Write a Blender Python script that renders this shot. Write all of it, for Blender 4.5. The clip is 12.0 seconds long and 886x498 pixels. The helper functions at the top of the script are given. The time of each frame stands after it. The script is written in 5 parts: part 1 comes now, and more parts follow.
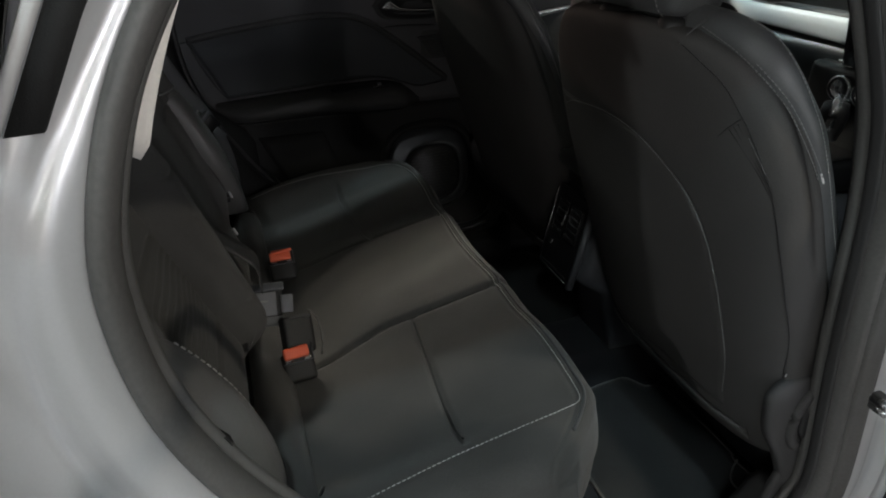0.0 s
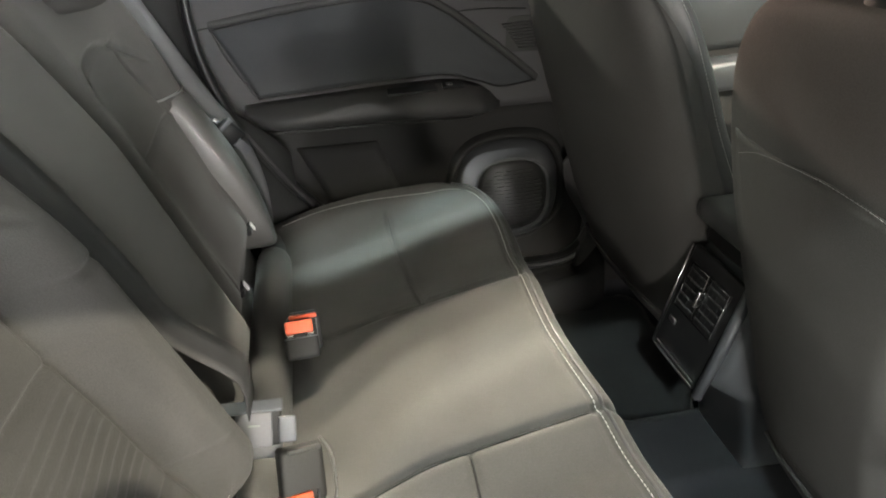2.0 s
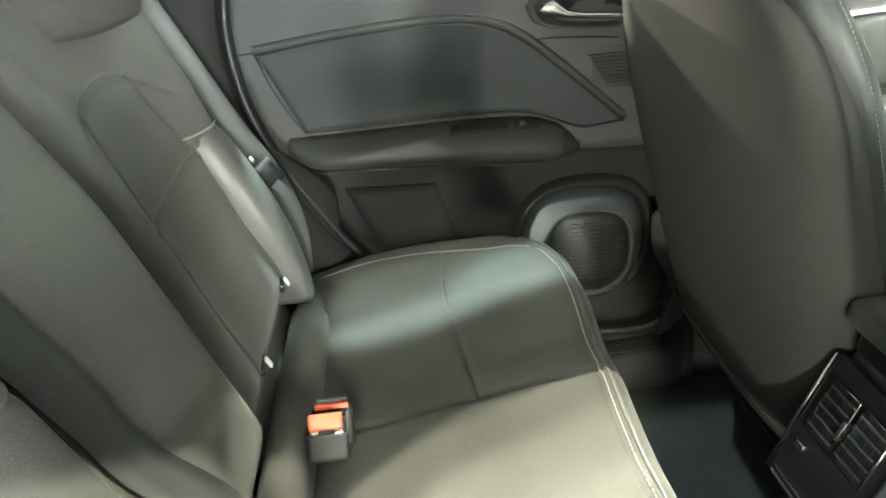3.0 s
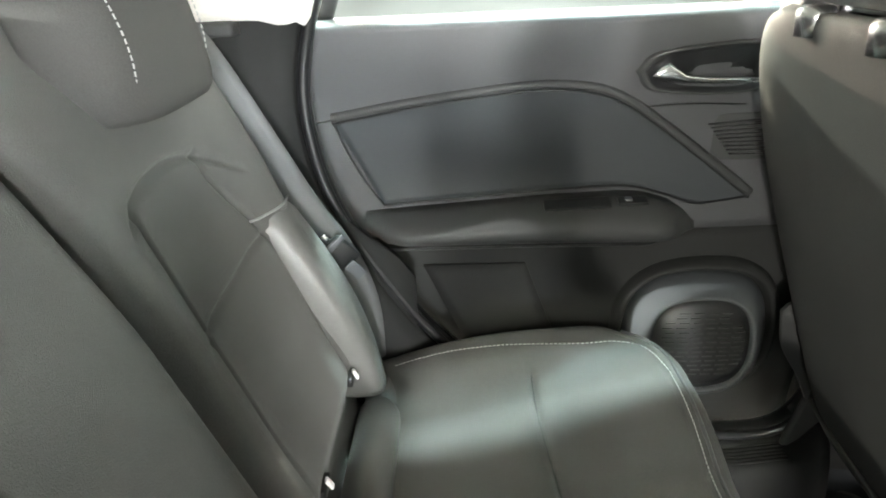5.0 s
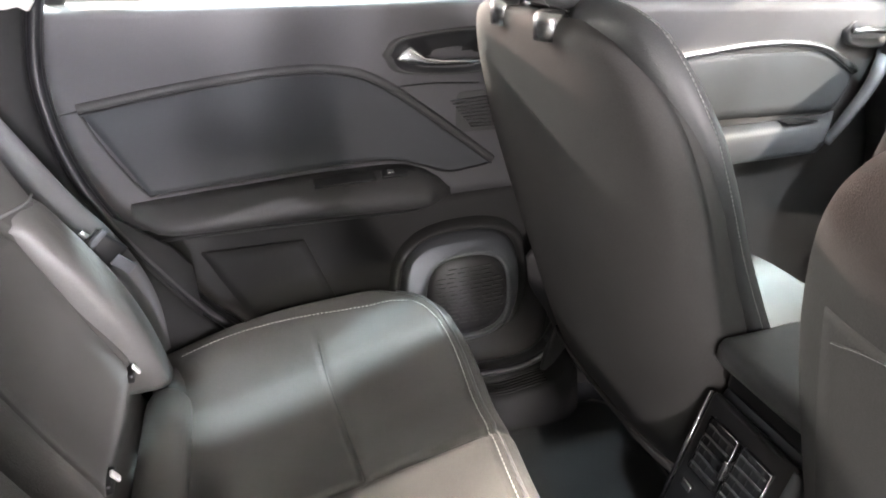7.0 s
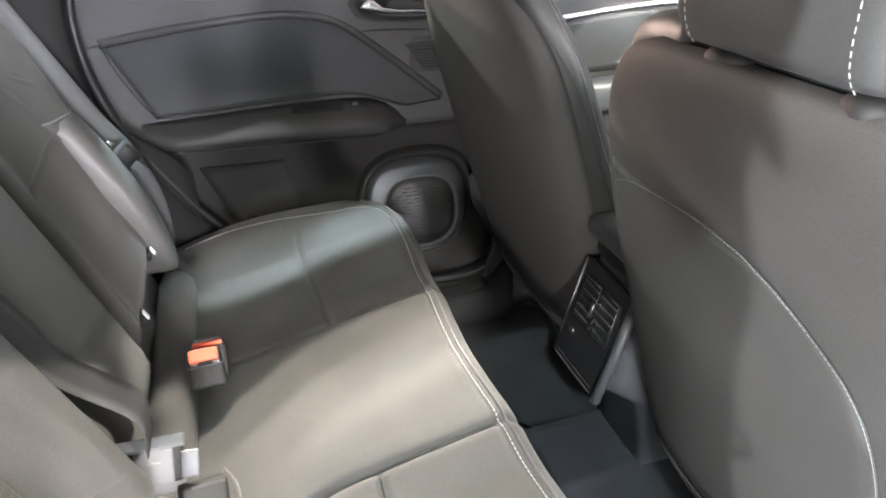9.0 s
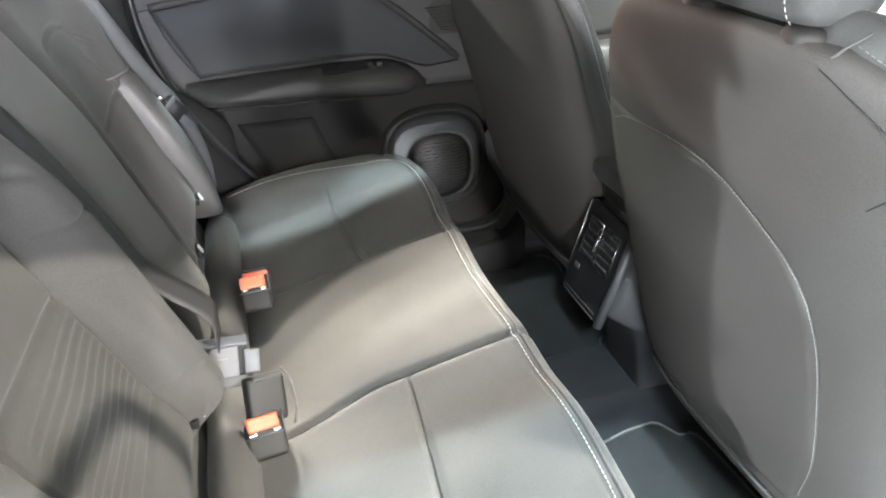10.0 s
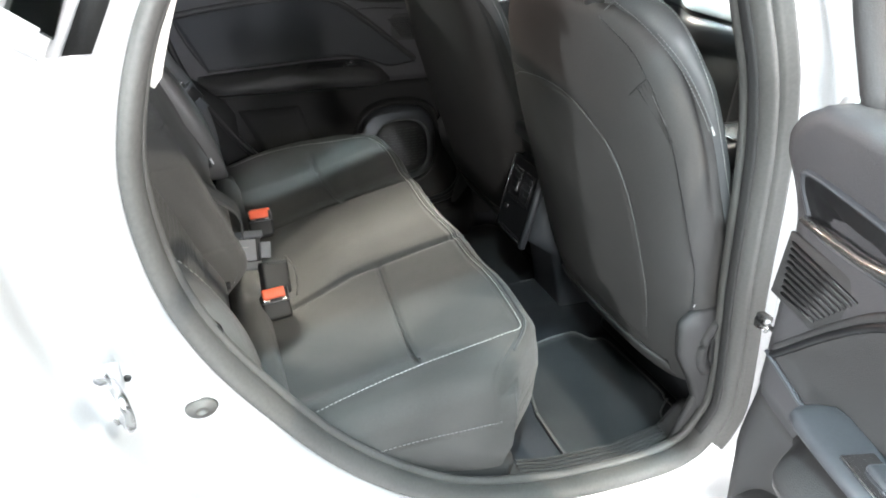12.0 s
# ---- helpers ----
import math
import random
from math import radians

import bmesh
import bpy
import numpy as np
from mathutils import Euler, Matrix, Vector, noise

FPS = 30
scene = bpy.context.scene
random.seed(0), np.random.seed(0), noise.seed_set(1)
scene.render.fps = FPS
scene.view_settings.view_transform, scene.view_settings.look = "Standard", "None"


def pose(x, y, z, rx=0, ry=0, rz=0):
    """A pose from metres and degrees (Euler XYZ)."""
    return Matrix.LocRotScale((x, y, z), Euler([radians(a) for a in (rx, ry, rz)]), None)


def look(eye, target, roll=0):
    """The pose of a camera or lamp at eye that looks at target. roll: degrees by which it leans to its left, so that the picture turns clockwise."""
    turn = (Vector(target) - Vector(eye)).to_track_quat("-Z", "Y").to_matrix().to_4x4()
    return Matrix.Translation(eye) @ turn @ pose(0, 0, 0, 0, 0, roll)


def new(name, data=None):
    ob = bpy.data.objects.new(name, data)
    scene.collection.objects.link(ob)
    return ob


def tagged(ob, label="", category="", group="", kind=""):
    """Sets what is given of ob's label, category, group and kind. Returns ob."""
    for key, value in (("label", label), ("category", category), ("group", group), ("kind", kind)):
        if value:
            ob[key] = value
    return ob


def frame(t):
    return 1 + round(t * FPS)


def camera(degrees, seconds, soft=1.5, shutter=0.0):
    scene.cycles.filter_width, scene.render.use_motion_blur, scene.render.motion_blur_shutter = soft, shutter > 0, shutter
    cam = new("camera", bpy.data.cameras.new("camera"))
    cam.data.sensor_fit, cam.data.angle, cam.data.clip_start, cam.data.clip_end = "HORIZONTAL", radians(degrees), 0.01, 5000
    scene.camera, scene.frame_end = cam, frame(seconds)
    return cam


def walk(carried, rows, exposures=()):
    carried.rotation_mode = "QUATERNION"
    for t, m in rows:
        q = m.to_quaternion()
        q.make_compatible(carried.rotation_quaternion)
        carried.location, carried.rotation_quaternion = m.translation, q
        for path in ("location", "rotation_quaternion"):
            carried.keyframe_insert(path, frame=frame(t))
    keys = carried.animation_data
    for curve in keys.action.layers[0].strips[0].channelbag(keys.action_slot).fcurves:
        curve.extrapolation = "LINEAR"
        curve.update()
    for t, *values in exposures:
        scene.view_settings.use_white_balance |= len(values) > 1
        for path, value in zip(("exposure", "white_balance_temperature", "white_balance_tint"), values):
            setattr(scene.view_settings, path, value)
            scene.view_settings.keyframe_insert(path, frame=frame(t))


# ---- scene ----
cam = camera(72.1, 12.0, soft=1.9)
PATH = [
    (0, (0.05, -1.093, 1.426), (0.628, 0.55, 0.444), -0.4),
    (0.5, (0.066, -0.995, 1.417), (0.671, 0.608, 0.385), 1.4),
    (1, (0.132, -0.884, 1.413), (0.667, 0.725, 0.353), 1.1),
    (1.5, (0.168, -0.785, 1.412), (0.582, 0.845, 0.329), 0.5),
    (2, (0.174, -0.691, 1.382), (0.514, 0.978, 0.333), -1.1),
    (2.5, (0.189, -0.564, 1.379), (0.457, 1.11, 0.318), -1.4),
    (3, (0.205, -0.477, 1.365), (0.363, 1.242, 0.356), -1.1),
    (3.5, (0.203, -0.413, 1.368), (0.259, 1.335, 0.398), -2.4),
    (3.7, (0.186, -0.389, 1.359), (0.21, 1.375, 0.416), -2.1),
    (5.3, (0.194, -0.304, 1.382), (0.115, 1.484, 0.489), -2.8),
    (5.5, (0.209, -0.295, 1.384), (0.216, 1.484, 0.47), -2.7),
    (6, (0.235, -0.31, 1.376), (0.454, 1.458, 0.467), -1.4),
    (6.5, (0.228, -0.35, 1.373), (0.66, 1.368, 0.447), 0.2),
    (7, (0.235, -0.405, 1.387), (0.775, 1.276, 0.446), 0.3),
    (7.2, (0.234, -0.431, 1.386), (0.8, 1.245, 0.452), 1.0),
    (8.8, (0.207, -0.678, 1.412), (0.803, 0.936, 0.392), 2.4),
    (9, (0.197, -0.704, 1.414), (0.788, 0.904, 0.383), 1.7),
    (9.5, (0.178, -0.758, 1.426), (0.739, 0.848, 0.374), 3.0),
    (10, (0.136, -0.834, 1.422), (0.678, 0.747, 0.324), 1.0),
    (10.5, (0.087, -0.931, 1.42), (0.698, 0.63, 0.331), 0.4),
    (11, (0.049, -1.036, 1.421), (0.768, 0.502, 0.365), -0.0),
    (11.5, (0.035, -1.146, 1.426), (0.735, 0.421, 0.4), 2.2),
    (12, (0.02, -1.258, 1.423), (0.67, 0.349, 0.427), 1.4),
]
EXPOSURES = [(0.0, -2.3, 6600, 7), (0.5, -1.6, 6600, 6), (1.0, -0.9, 6800, 6), (1.5, -0.05, 7000, 6), (2.5, 1.25, 7050, 0), (3.5, 1.8, 7000, -14), (5.5, 1.75, 6700, 4), (7.0, 1.7, 6700, 14),
             (9.0, 1.45, 6550, 10), (10.0, 1.4, 6500, 8), (10.5, 1.25, 6450, 6), (11.0, 1.05, 6400, 4), (12.0, 0.15, 6400, 6)]
walk(cam, [(t, look(eye, target, roll)) for t, eye, target, roll in PATH], EXPOSURES)

# ---- world, lamps ----
world = bpy.data.worlds.new("hall_air")
world.use_nodes = True
world.node_tree.nodes["Background"].inputs[0].default_value = (0.9, 0.95, 1.0, 1)
world.node_tree.nodes["Background"].inputs[1].default_value = 0.22
scene.world = world


# Unseen area light under the ceiling, added as general fill.
def overhead_fill(x, y, z, sx, sy, watts, colour=(1, 0.97, 0.92)):
    data = bpy.data.lights.new("hall_lamp", "AREA")
    data.shape, data.size, data.size_y, data.energy, data.color = "RECTANGLE", sx, sy, watts, colour
    ob = new("hall_lamp", data)
    ob.matrix_world = look((x, y, z), (x, y, 0))
    return ob


def spot_lamp(x, y, z, watts, colour, radius=0.05):
    """An unseen spot aimed at the car, added to fit the light on it."""
    data = bpy.data.lights.new("stand_spot", "SPOT")
    data.energy, data.color, data.shadow_soft_size = watts, colour, radius
    far = math.hypot(x - 0.3, y + 0.3, z - 0.9)
    data.spot_size, data.spot_blend = 2 * math.atan(3.4 / far), 0.6
    ob = new("stand_spot", data)
    ob.matrix_world = look((x, y, z), (0.3, -0.3, 0.9))
    return ob


# Added spots, none in view; a few follow shadow edges on the bench.
SPOTS = [
    (-0.35, -2.05, 4.1, 720, (0.76, 0.93, 1.0)),
    (0.1, 3.45, 4.1, 1000, (1.0, 0.92, 0.80), 0.07),
    (0.1, 3.9, 4.1, 1300, (1.0, 0.92, 0.80), 0.07),
    (0.1, 4.4, 4.1, 1700, (1.0, 0.92, 0.80), 0.07),
    (-1.2, -3.3, 4.1, 330, (0.80, 0.94, 1.0)),
    (0.3, 1.42, 4.1, 430, (0.76, 0.95, 1.0), 0.07),
    (0.3, 1.57, 4.1, 430, (0.76, 0.95, 1.0), 0.07),
    (0.3, 1.69, 4.1, 480, (0.76, 0.95, 1.0), 0.07),
    (0.3, 1.8, 4.1, 560, (0.76, 0.95, 1.0), 0.07),
    (-0.3, -5.5, 4.1, 450, (1.0, 0.95, 0.86)),
    (0.25, -3.15, 4.1, 120, (0.92, 0.97, 1.0)),
    (1.8, 1.5, 4.1, 400, (0.62, 0.92, 1.0)),
    (3.6, -3.5, 4.1, 1150, (1.0, 0.92, 0.80)),
    (1.6, -1.9, 4.1, 260, (0.90, 0.96, 1.0)),
    (1.8, -8.0, 4.1, 300, (1.0, 0.97, 0.86), 0.15),
    (-8.4, -0.5, 4.1, 4300, (0.96, 0.96, 1.0)),
    (-7.0, -10.0, 3.2, 400, (1.0, 1.0, 0.92), 0.2),
    (-4.2, 9.0, 4.1, 1500, (1.0, 0.99, 0.92), 0.2),
    (-9.0, -5.0, 2.3, 2800, (0.97, 0.98, 1.0), 0.12),
    (-6.5, -4.2, 4.1, 900, (0.95, 0.98, 1.0), 0.4),
    (-2.0, 9.0, 2.3, 1300, (1.0, 0.72, 0.62)),
    (6.0, -22.0, 4.1, 2200, (0.66, 0.80, 1.0), 1.2),
    (-7.0, -22.0, 2.3, 1500, (0.95, 0.99, 1.0), 1.2),
    (0.5, -19.0, 4.1, 900, (0.92, 0.93, 1.0), 1.2),
    (5.2, -17.0, 2.5, 3600, (0.96, 0.93, 1.0), 0.7),
    (13.0, -19.0, 2.3, 11000, (1.0, 0.93, 0.98), 1.6),
    (9.0, -14.0, 3.2, 1300, (0.93, 1.0, 1.0), 0.8),
    (1.0, -13.0, 2.3, 900, (0.95, 0.93, 1.0), 0.25),
    (-6.0, -19.0, 2.3, 2600, (1.0, 0.91, 0.90), 0.3),
    (2.0, -16.0, 2.3, 2600, (0.95, 0.93, 1.0), 0.25),
]
for row in SPOTS:
    spot_lamp(*row)
# Broad fill lights, added without any fixture in view.
HALL_FILLS = [
    (2.5, 6.8, 4.15, 8.0, 1.5, 170, (0.96, 0.98, 1.0)),
    (-3.0, -9.0, 4.15, 3.0, 1.0, 140, (1.0, 0.98, 0.95)),
    (7.0, -7.0, 4.15, 3.0, 1.0, 140, (0.98, 0.99, 1.0)),
]
for row in HALL_FILLS:
    overhead_fill(*row)


# ---- materials ----
def material(name, colour, rough, metal=0.0, vary=0.15, scale=40.0, bump=0.0, bump_scale=300.0, coat=0.0, sheen=0.0, wrinkle=0.0, spec=0.5):
    m = bpy.data.materials.new(name)
    m.use_nodes = True
    nt = m.node_tree
    bsdf = nt.nodes["Principled BSDF"]
    bsdf.inputs["Roughness"].default_value, bsdf.inputs["Metallic"].default_value = rough, metal
    bsdf.inputs["Coat Weight"].default_value = coat
    bsdf.inputs["Specular IOR Level"].default_value = spec
    bsdf.inputs["Sheen Weight"].default_value = sheen
    coords = nt.nodes.new("ShaderNodeTexCoord")
    where = coords.outputs["Object"]
    broad, fine = nt.nodes.new("ShaderNodeTexNoise"), nt.nodes.new("ShaderNodeTexNoise")
    broad.inputs["Scale"].default_value, broad.inputs["Detail"].default_value = scale / 8, 3
    fine.inputs["Scale"].default_value, fine.inputs["Detail"].default_value = bump_scale, 4
    nt.links.new(where, broad.inputs["Vector"])
    nt.links.new(where, fine.inputs["Vector"])
    add = nt.nodes.new("ShaderNodeMath")
    add.operation = "ADD"
    nt.links.new(broad.outputs["Fac"], add.inputs[0])
    nt.links.new(fine.outputs["Fac"], add.inputs[1])
    ramp = nt.nodes.new("ShaderNodeMapRange")
    ramp.inputs["From Min"].default_value, ramp.inputs["From Max"].default_value = 0.6, 1.4
    ramp.inputs["To Min"].default_value, ramp.inputs["To Max"].default_value = 1 - vary, 1 + vary
    nt.links.new(add.outputs[0], ramp.inputs["Value"])
    mul = nt.nodes.new("ShaderNodeVectorMath")
    mul.operation = "SCALE"
    mul.inputs[0].default_value = colour
    nt.links.new(ramp.outputs[0], mul.inputs["Scale"])
    nt.links.new(mul.outputs[0], bsdf.inputs["Base Color"])
    if bump:
        b = nt.nodes.new("ShaderNodeBump")
        b.inputs["Strength"].default_value, b.inputs["Distance"].default_value = bump, 0.001
        nt.links.new(fine.outputs["Fac"], b.inputs["Height"])
        if wrinkle:
            folds = nt.nodes.new("ShaderNodeTexNoise")
            folds.inputs["Scale"].default_value, folds.inputs["Detail"].default_value, folds.inputs["Distortion"].default_value = 22, 3, 0.8
            nt.links.new(where, folds.inputs["Vector"])
            w = nt.nodes.new("ShaderNodeBump")
            w.inputs["Strength"].default_value, w.inputs["Distance"].default_value = wrinkle, 0.006
            nt.links.new(folds.outputs["Fac"], w.inputs["Height"])
            nt.links.new(w.outputs[0], b.inputs["Normal"])
        nt.links.new(b.outputs[0], bsdf.inputs["Normal"])
    return m


CLOTH = material("seat_cloth", (0.070, 0.0685, 0.0665), 0.85, vary=0.32, bump=0.8, bump_scale=800, sheen=0.12, wrinkle=0.07, spec=0.2)
VINYL = material("seat_vinyl", (0.066, 0.068, 0.07), 0.42, vary=0.2, bump=0.5, bump_scale=600, wrinkle=0.16)
SHELL = material("seat_back_vinyl", (0.052, 0.0505, 0.0495), 0.74, vary=0.22, bump=0.5, bump_scale=600, wrinkle=0.07, spec=0.3)
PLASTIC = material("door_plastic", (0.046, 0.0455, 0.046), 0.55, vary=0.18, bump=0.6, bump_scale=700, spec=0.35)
# Door plastic made lighter: light on the upper panel put into its colour.
LITTRIM = material("upper_door_plastic", (0.066, 0.065, 0.069), 0.55, vary=0.16, bump=0.6, bump_scale=700)
# Door plastic darkened: shade of the far door's foot put into the colour.
SHADETRIM = material("lower_door_plastic", (0.022, 0.022, 0.022), 0.6, vary=0.2, bump=0.6, bump_scale=700, spec=0.2)
# Near black: puts shade into cabin trim; the outer pillar panel is truly black.
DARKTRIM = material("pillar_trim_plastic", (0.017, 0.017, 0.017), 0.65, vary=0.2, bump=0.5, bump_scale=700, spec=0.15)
INSERT = material("door_insert", (0.043, 0.046, 0.050), 0.62, vary=0.1, bump=0.2, bump_scale=900, spec=0.35)
BUCKLE = material("buckle_plastic", (0.009, 0.009, 0.0095), 0.6, vary=0.15, bump=0.3)
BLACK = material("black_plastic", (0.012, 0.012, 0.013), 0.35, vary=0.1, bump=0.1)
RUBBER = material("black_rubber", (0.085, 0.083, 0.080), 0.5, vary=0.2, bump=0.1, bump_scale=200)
CARPET = material("carpet", (0.032, 0.034, 0.039), 0.98, vary=0.45, bump=1.0, bump_scale=700, sheen=0.1, spec=0.15)
MAT = material("mat_pile", (0.036, 0.038, 0.040), 0.98, vary=0.4, bump=1.0, bump_scale=600, sheen=0.15, spec=0.15)
PAINT = material("white_paint", (0.69, 0.69, 0.70), 0.34, vary=0.03, scale=10, coat=0.6, metal=0.6)
PALEGREY = material("pale_grey_trim", (0.50, 0.50, 0.50), 0.4, vary=0.06)
SILVER = material("satin_silver", (0.62, 0.62, 0.63), 0.25, metal=1.0, vary=0.05)
GREYTRIM = material("grey_console_trim", (0.085, 0.09, 0.10), 0.4, vary=0.08, metal=0.2)
PALE = material("pale_pillar_trim", (0.74, 0.71, 0.67), 0.85, vary=0.06, bump=0.2)
RED = material("red_button", (0.72, 0.11, 0.045), 0.4, vary=0.05)
WEB = material("belt_webbing", (0.085, 0.087, 0.09), 0.6, vary=0.15, bump=0.5, bump_scale=900)
WINGVINYL = material("side_bolster_vinyl", (0.12, 0.118, 0.115), 0.33, vary=0.2, bump=0.5, bump_scale=600, wrinkle=0.3)
DARKWEB = material("dark_webbing", (0.028, 0.028, 0.030), 0.6, vary=0.15, bump=0.5, bump_scale=900)
THREAD = material("pale_thread", (0.42, 0.42, 0.41), 0.8, vary=0.1)
DARKTHREAD = material("grey_thread", (0.2, 0.2, 0.2), 0.8, vary=0.1)
TAGWHITE = material("white_tag", (0.75, 0.75, 0.75), 0.5, vary=0.05)
LABELGREY = material("grey_tag", (0.11, 0.11, 0.12), 0.5, vary=0.1)
SCREEN = material("dark_glass_screen", (0.01, 0.01, 0.012), 0.1, vary=0.05)
HALLWALL = material("hall_wall", (0.36, 0.36, 0.36), 0.7, vary=0.05, scale=4, bump=0.1, bump_scale=60)
HALLCEILING = material("hall_ceiling", (0.05, 0.05, 0.052), 0.8, vary=0.1, scale=4, bump=0.1, bump_scale=60)
HALLFLOOR = material("hall_floor", (0.20, 0.20, 0.20), 0.35, vary=0.12, scale=4, bump=0.05, bump_scale=60)


def glass_material(name, tint):
    m = bpy.data.materials.new(name)
    m.use_nodes = True
    bsdf = m.node_tree.nodes["Principled BSDF"]
    bsdf.inputs["Base Color"].default_value = tint
    bsdf.inputs["Transmission Weight"].default_value = 1.0
    bsdf.inputs["Roughness"].default_value = 0.0
    bsdf.inputs["IOR"].default_value = 1.05
    return m


GLASS = glass_material("window_glass", (0.9, 0.95, 0.93, 1))
DARKGLASS = glass_material("tinted_glass", (0.35, 0.37, 0.36, 1))


# ---- mesh helpers ----
def thing(name, label, category, group="", kind="", at=None):
    ob = new(name)
    ob.empty_display_size = 0.05
    if at is not None:
        ob.matrix_world = at
    return tagged(ob, label, category, group, kind)


def part(name, bm, mat, parent, label="", smooth=True):
    me = bpy.data.meshes.new(name)
    if isinstance(bm, tuple):
        me.from_pydata(bm[0], [], bm[1])
        bm2 = bmesh.new()
        bm2.from_mesh(me)
        bm = bm2
    bmesh.ops.remove_doubles(bm, verts=bm.verts, dist=1e-6)
    bmesh.ops.recalc_face_normals(bm, faces=bm.faces)
    for f in bm.faces:
        f.smooth = smooth
    bm.to_mesh(me)
    bm.free()
    me.materials.append(mat)
    ob = new(name, me)
    if parent is not None:
        ob.parent = parent
    return tagged(ob, label)


def mirrored(data, s):
    """s = -1 mirrors a (verts, faces) mesh to the car's other side."""
    return ([(x, s * y, z) for x, y, z in data[0]], data[1])


def join(*datas):
    verts, faces = [], []
    for v, f in datas:
        n = len(verts)
        verts += list(v)
        faces += [tuple(i + n for i in q) for q in f]
    return verts, faces


def sheet(rows, closed=False):
    """Rows of points to a quad sheet."""
    verts = [tuple(p) for r in rows for p in r]
    n, m = len(rows), len(rows[0])
    faces = []
    for i in range(n - 1):
        for j in range(m if closed else m - 1):
            k = (j + 1) % m
            faces.append((i * m + j, i * m + k, (i + 1) * m + k, (i + 1) * m + j))
    return verts, faces


def slab(rows, off):
    """A sheet with thickness: off is the vector from the front to the back."""
    back = [[(p[0] + off[0], p[1] + off[1], p[2] + off[2]) for p in r] for r in rows]
    n, m = len(rows), len(rows[0])
    v1, f1 = sheet(rows)
    v2, f2 = sheet(back)
    verts, faces = join((v1, f1), (v2, f2))
    rim = [(0, j) for j in range(m)] + [(i, m - 1) for i in range(1, n)] + [(n - 1, j) for j in range(m - 2, -1, -1)] + [(i, 0) for i in range(n - 2, 0, -1)]
    for a, b in zip(rim, rim[1:] + rim[:1]):
        p, q = a[0] * m + a[1], b[0] * m + b[1]
        faces.append((p, q, q + n * m, p + n * m))
    return verts, faces


def loft(rings, cap=True):
    v, f = sheet(rings, closed=True)
    m = len(rings[0])
    if cap:
        f = f + [tuple(range(m)), tuple(range(len(v) - m, len(v)))]
    return v, f


def resample(points, n):
    pts = np.array(points, float)
    d = np.r_[0, np.cumsum(np.linalg.norm(np.diff(pts, axis=0), axis=1))]
    s = np.linspace(0, d[-1], n)
    return np.stack([np.interp(s, d, pts[:, k]) for k in range(pts.shape[1])], 1)


def curved(points, n):
    """A smooth (Catmull-Rom) line through points, n points evenly along it."""
    p = np.array(points, float)
    p = np.vstack([2 * p[0] - p[1], p, 2 * p[-1] - p[-2]])
    out = []
    for i in range(1, len(p) - 2):
        for t in np.linspace(0, 1, 12, endpoint=False):
            a, b, c, d = p[i - 1], p[i], p[i + 1], p[i + 2]
            out.append(0.5 * (2 * b + (c - a) * t + (2 * a - 5 * b + 4 * c - d) * t * t + (3 * b - a - 3 * c + d) * t ** 3))
    out.append(p[-2])
    return resample(out, n)


def tube(points, r, sides=8, flat=1.0):
    pts = np.array(points, float)
    rings = []
    up = np.array([0.0, 0.0, 1.0])
    for i, p in enumerate(pts):
        d = pts[min(i + 1, len(pts) - 1)] - pts[max(i - 1, 0)]
        d = d / (np.linalg.norm(d) + 1e-9)
        a = np.cross(d, up)
        if np.linalg.norm(a) < 0.1:
            a = np.cross(d, (1.0, 0, 0))
        a /= np.linalg.norm(a)
        b = np.cross(a, d)
        rings.append([tuple(p + r * (np.cos(q) * a + flat * np.sin(q) * b)) for q in np.linspace(0, 2 * np.pi, sides, endpoint=False)])
    return loft(rings)


def box(cx, cy, cz, sx, sy, sz, bevel=0.004, m=None, segments=2):
    bm = bmesh.new()
    bmesh.ops.create_cube(bm, size=1.0)
    for v in bm.verts:
        v.co = Vector((v.co.x * sx, v.co.y * sy, v.co.z * sz))
    if bevel:
        bmesh.ops.bevel(bm, geom=list(bm.edges), offset=min(bevel, 0.45 * min(sx, sy, sz)), segments=segments, profile=0.6, affect="EDGES")
    if m is not None:
        bmesh.ops.transform(bm, matrix=m, verts=bm.verts)
    for v in bm.verts:
        v.co += Vector((cx, cy, cz))
    verts = [tuple(v.co) for v in bm.verts]
    bm.verts.index_update()
    faces = [tuple(v.index for v in f.verts) for f in bm.faces]
    bm.free()
    return verts, faces


def lathe(profile, centre, n=40, axis="y", squash=1.0):
    """profile: (radius, along) pairs turned round an axis through centre."""
    rings = []
    for r, a in profile:
        ring = []
        for q in np.linspace(0, 2 * np.pi, n, endpoint=False):
            c, s = r * np.cos(q), r * np.sin(q) * squash
            if axis == "y":
                ring.append((centre[0] + c, centre[1] + a, centre[2] + s))
            elif axis == "x":
                ring.append((centre[0] + a, centre[1] + c, centre[2] + s))
            else:
                ring.append((centre[0] + c, centre[1] + s, centre[2] + a))
        rings.append(ring)
    return loft(rings)


def stitches(points, length=0.0048, gap=0.0026, r=0.0009):
    """Single thread dashes along a line, joined into one seam."""
    pts = np.array(points, float)
    total = np.linalg.norm(np.diff(pts, axis=0), axis=1).sum()
    n = max(2, int(total / (length + gap)))
    fine = resample(pts, n * 2 + 1)
    out = []
    for i in range(0, n * 2, 2):
        a, b = fine[i], fine[i] + (fine[i + 1] - fine[i]) * 2 * length / (length + gap)
        out.append(tube([a, (a + b) / 2, b], r, 5))
    return join(*out)


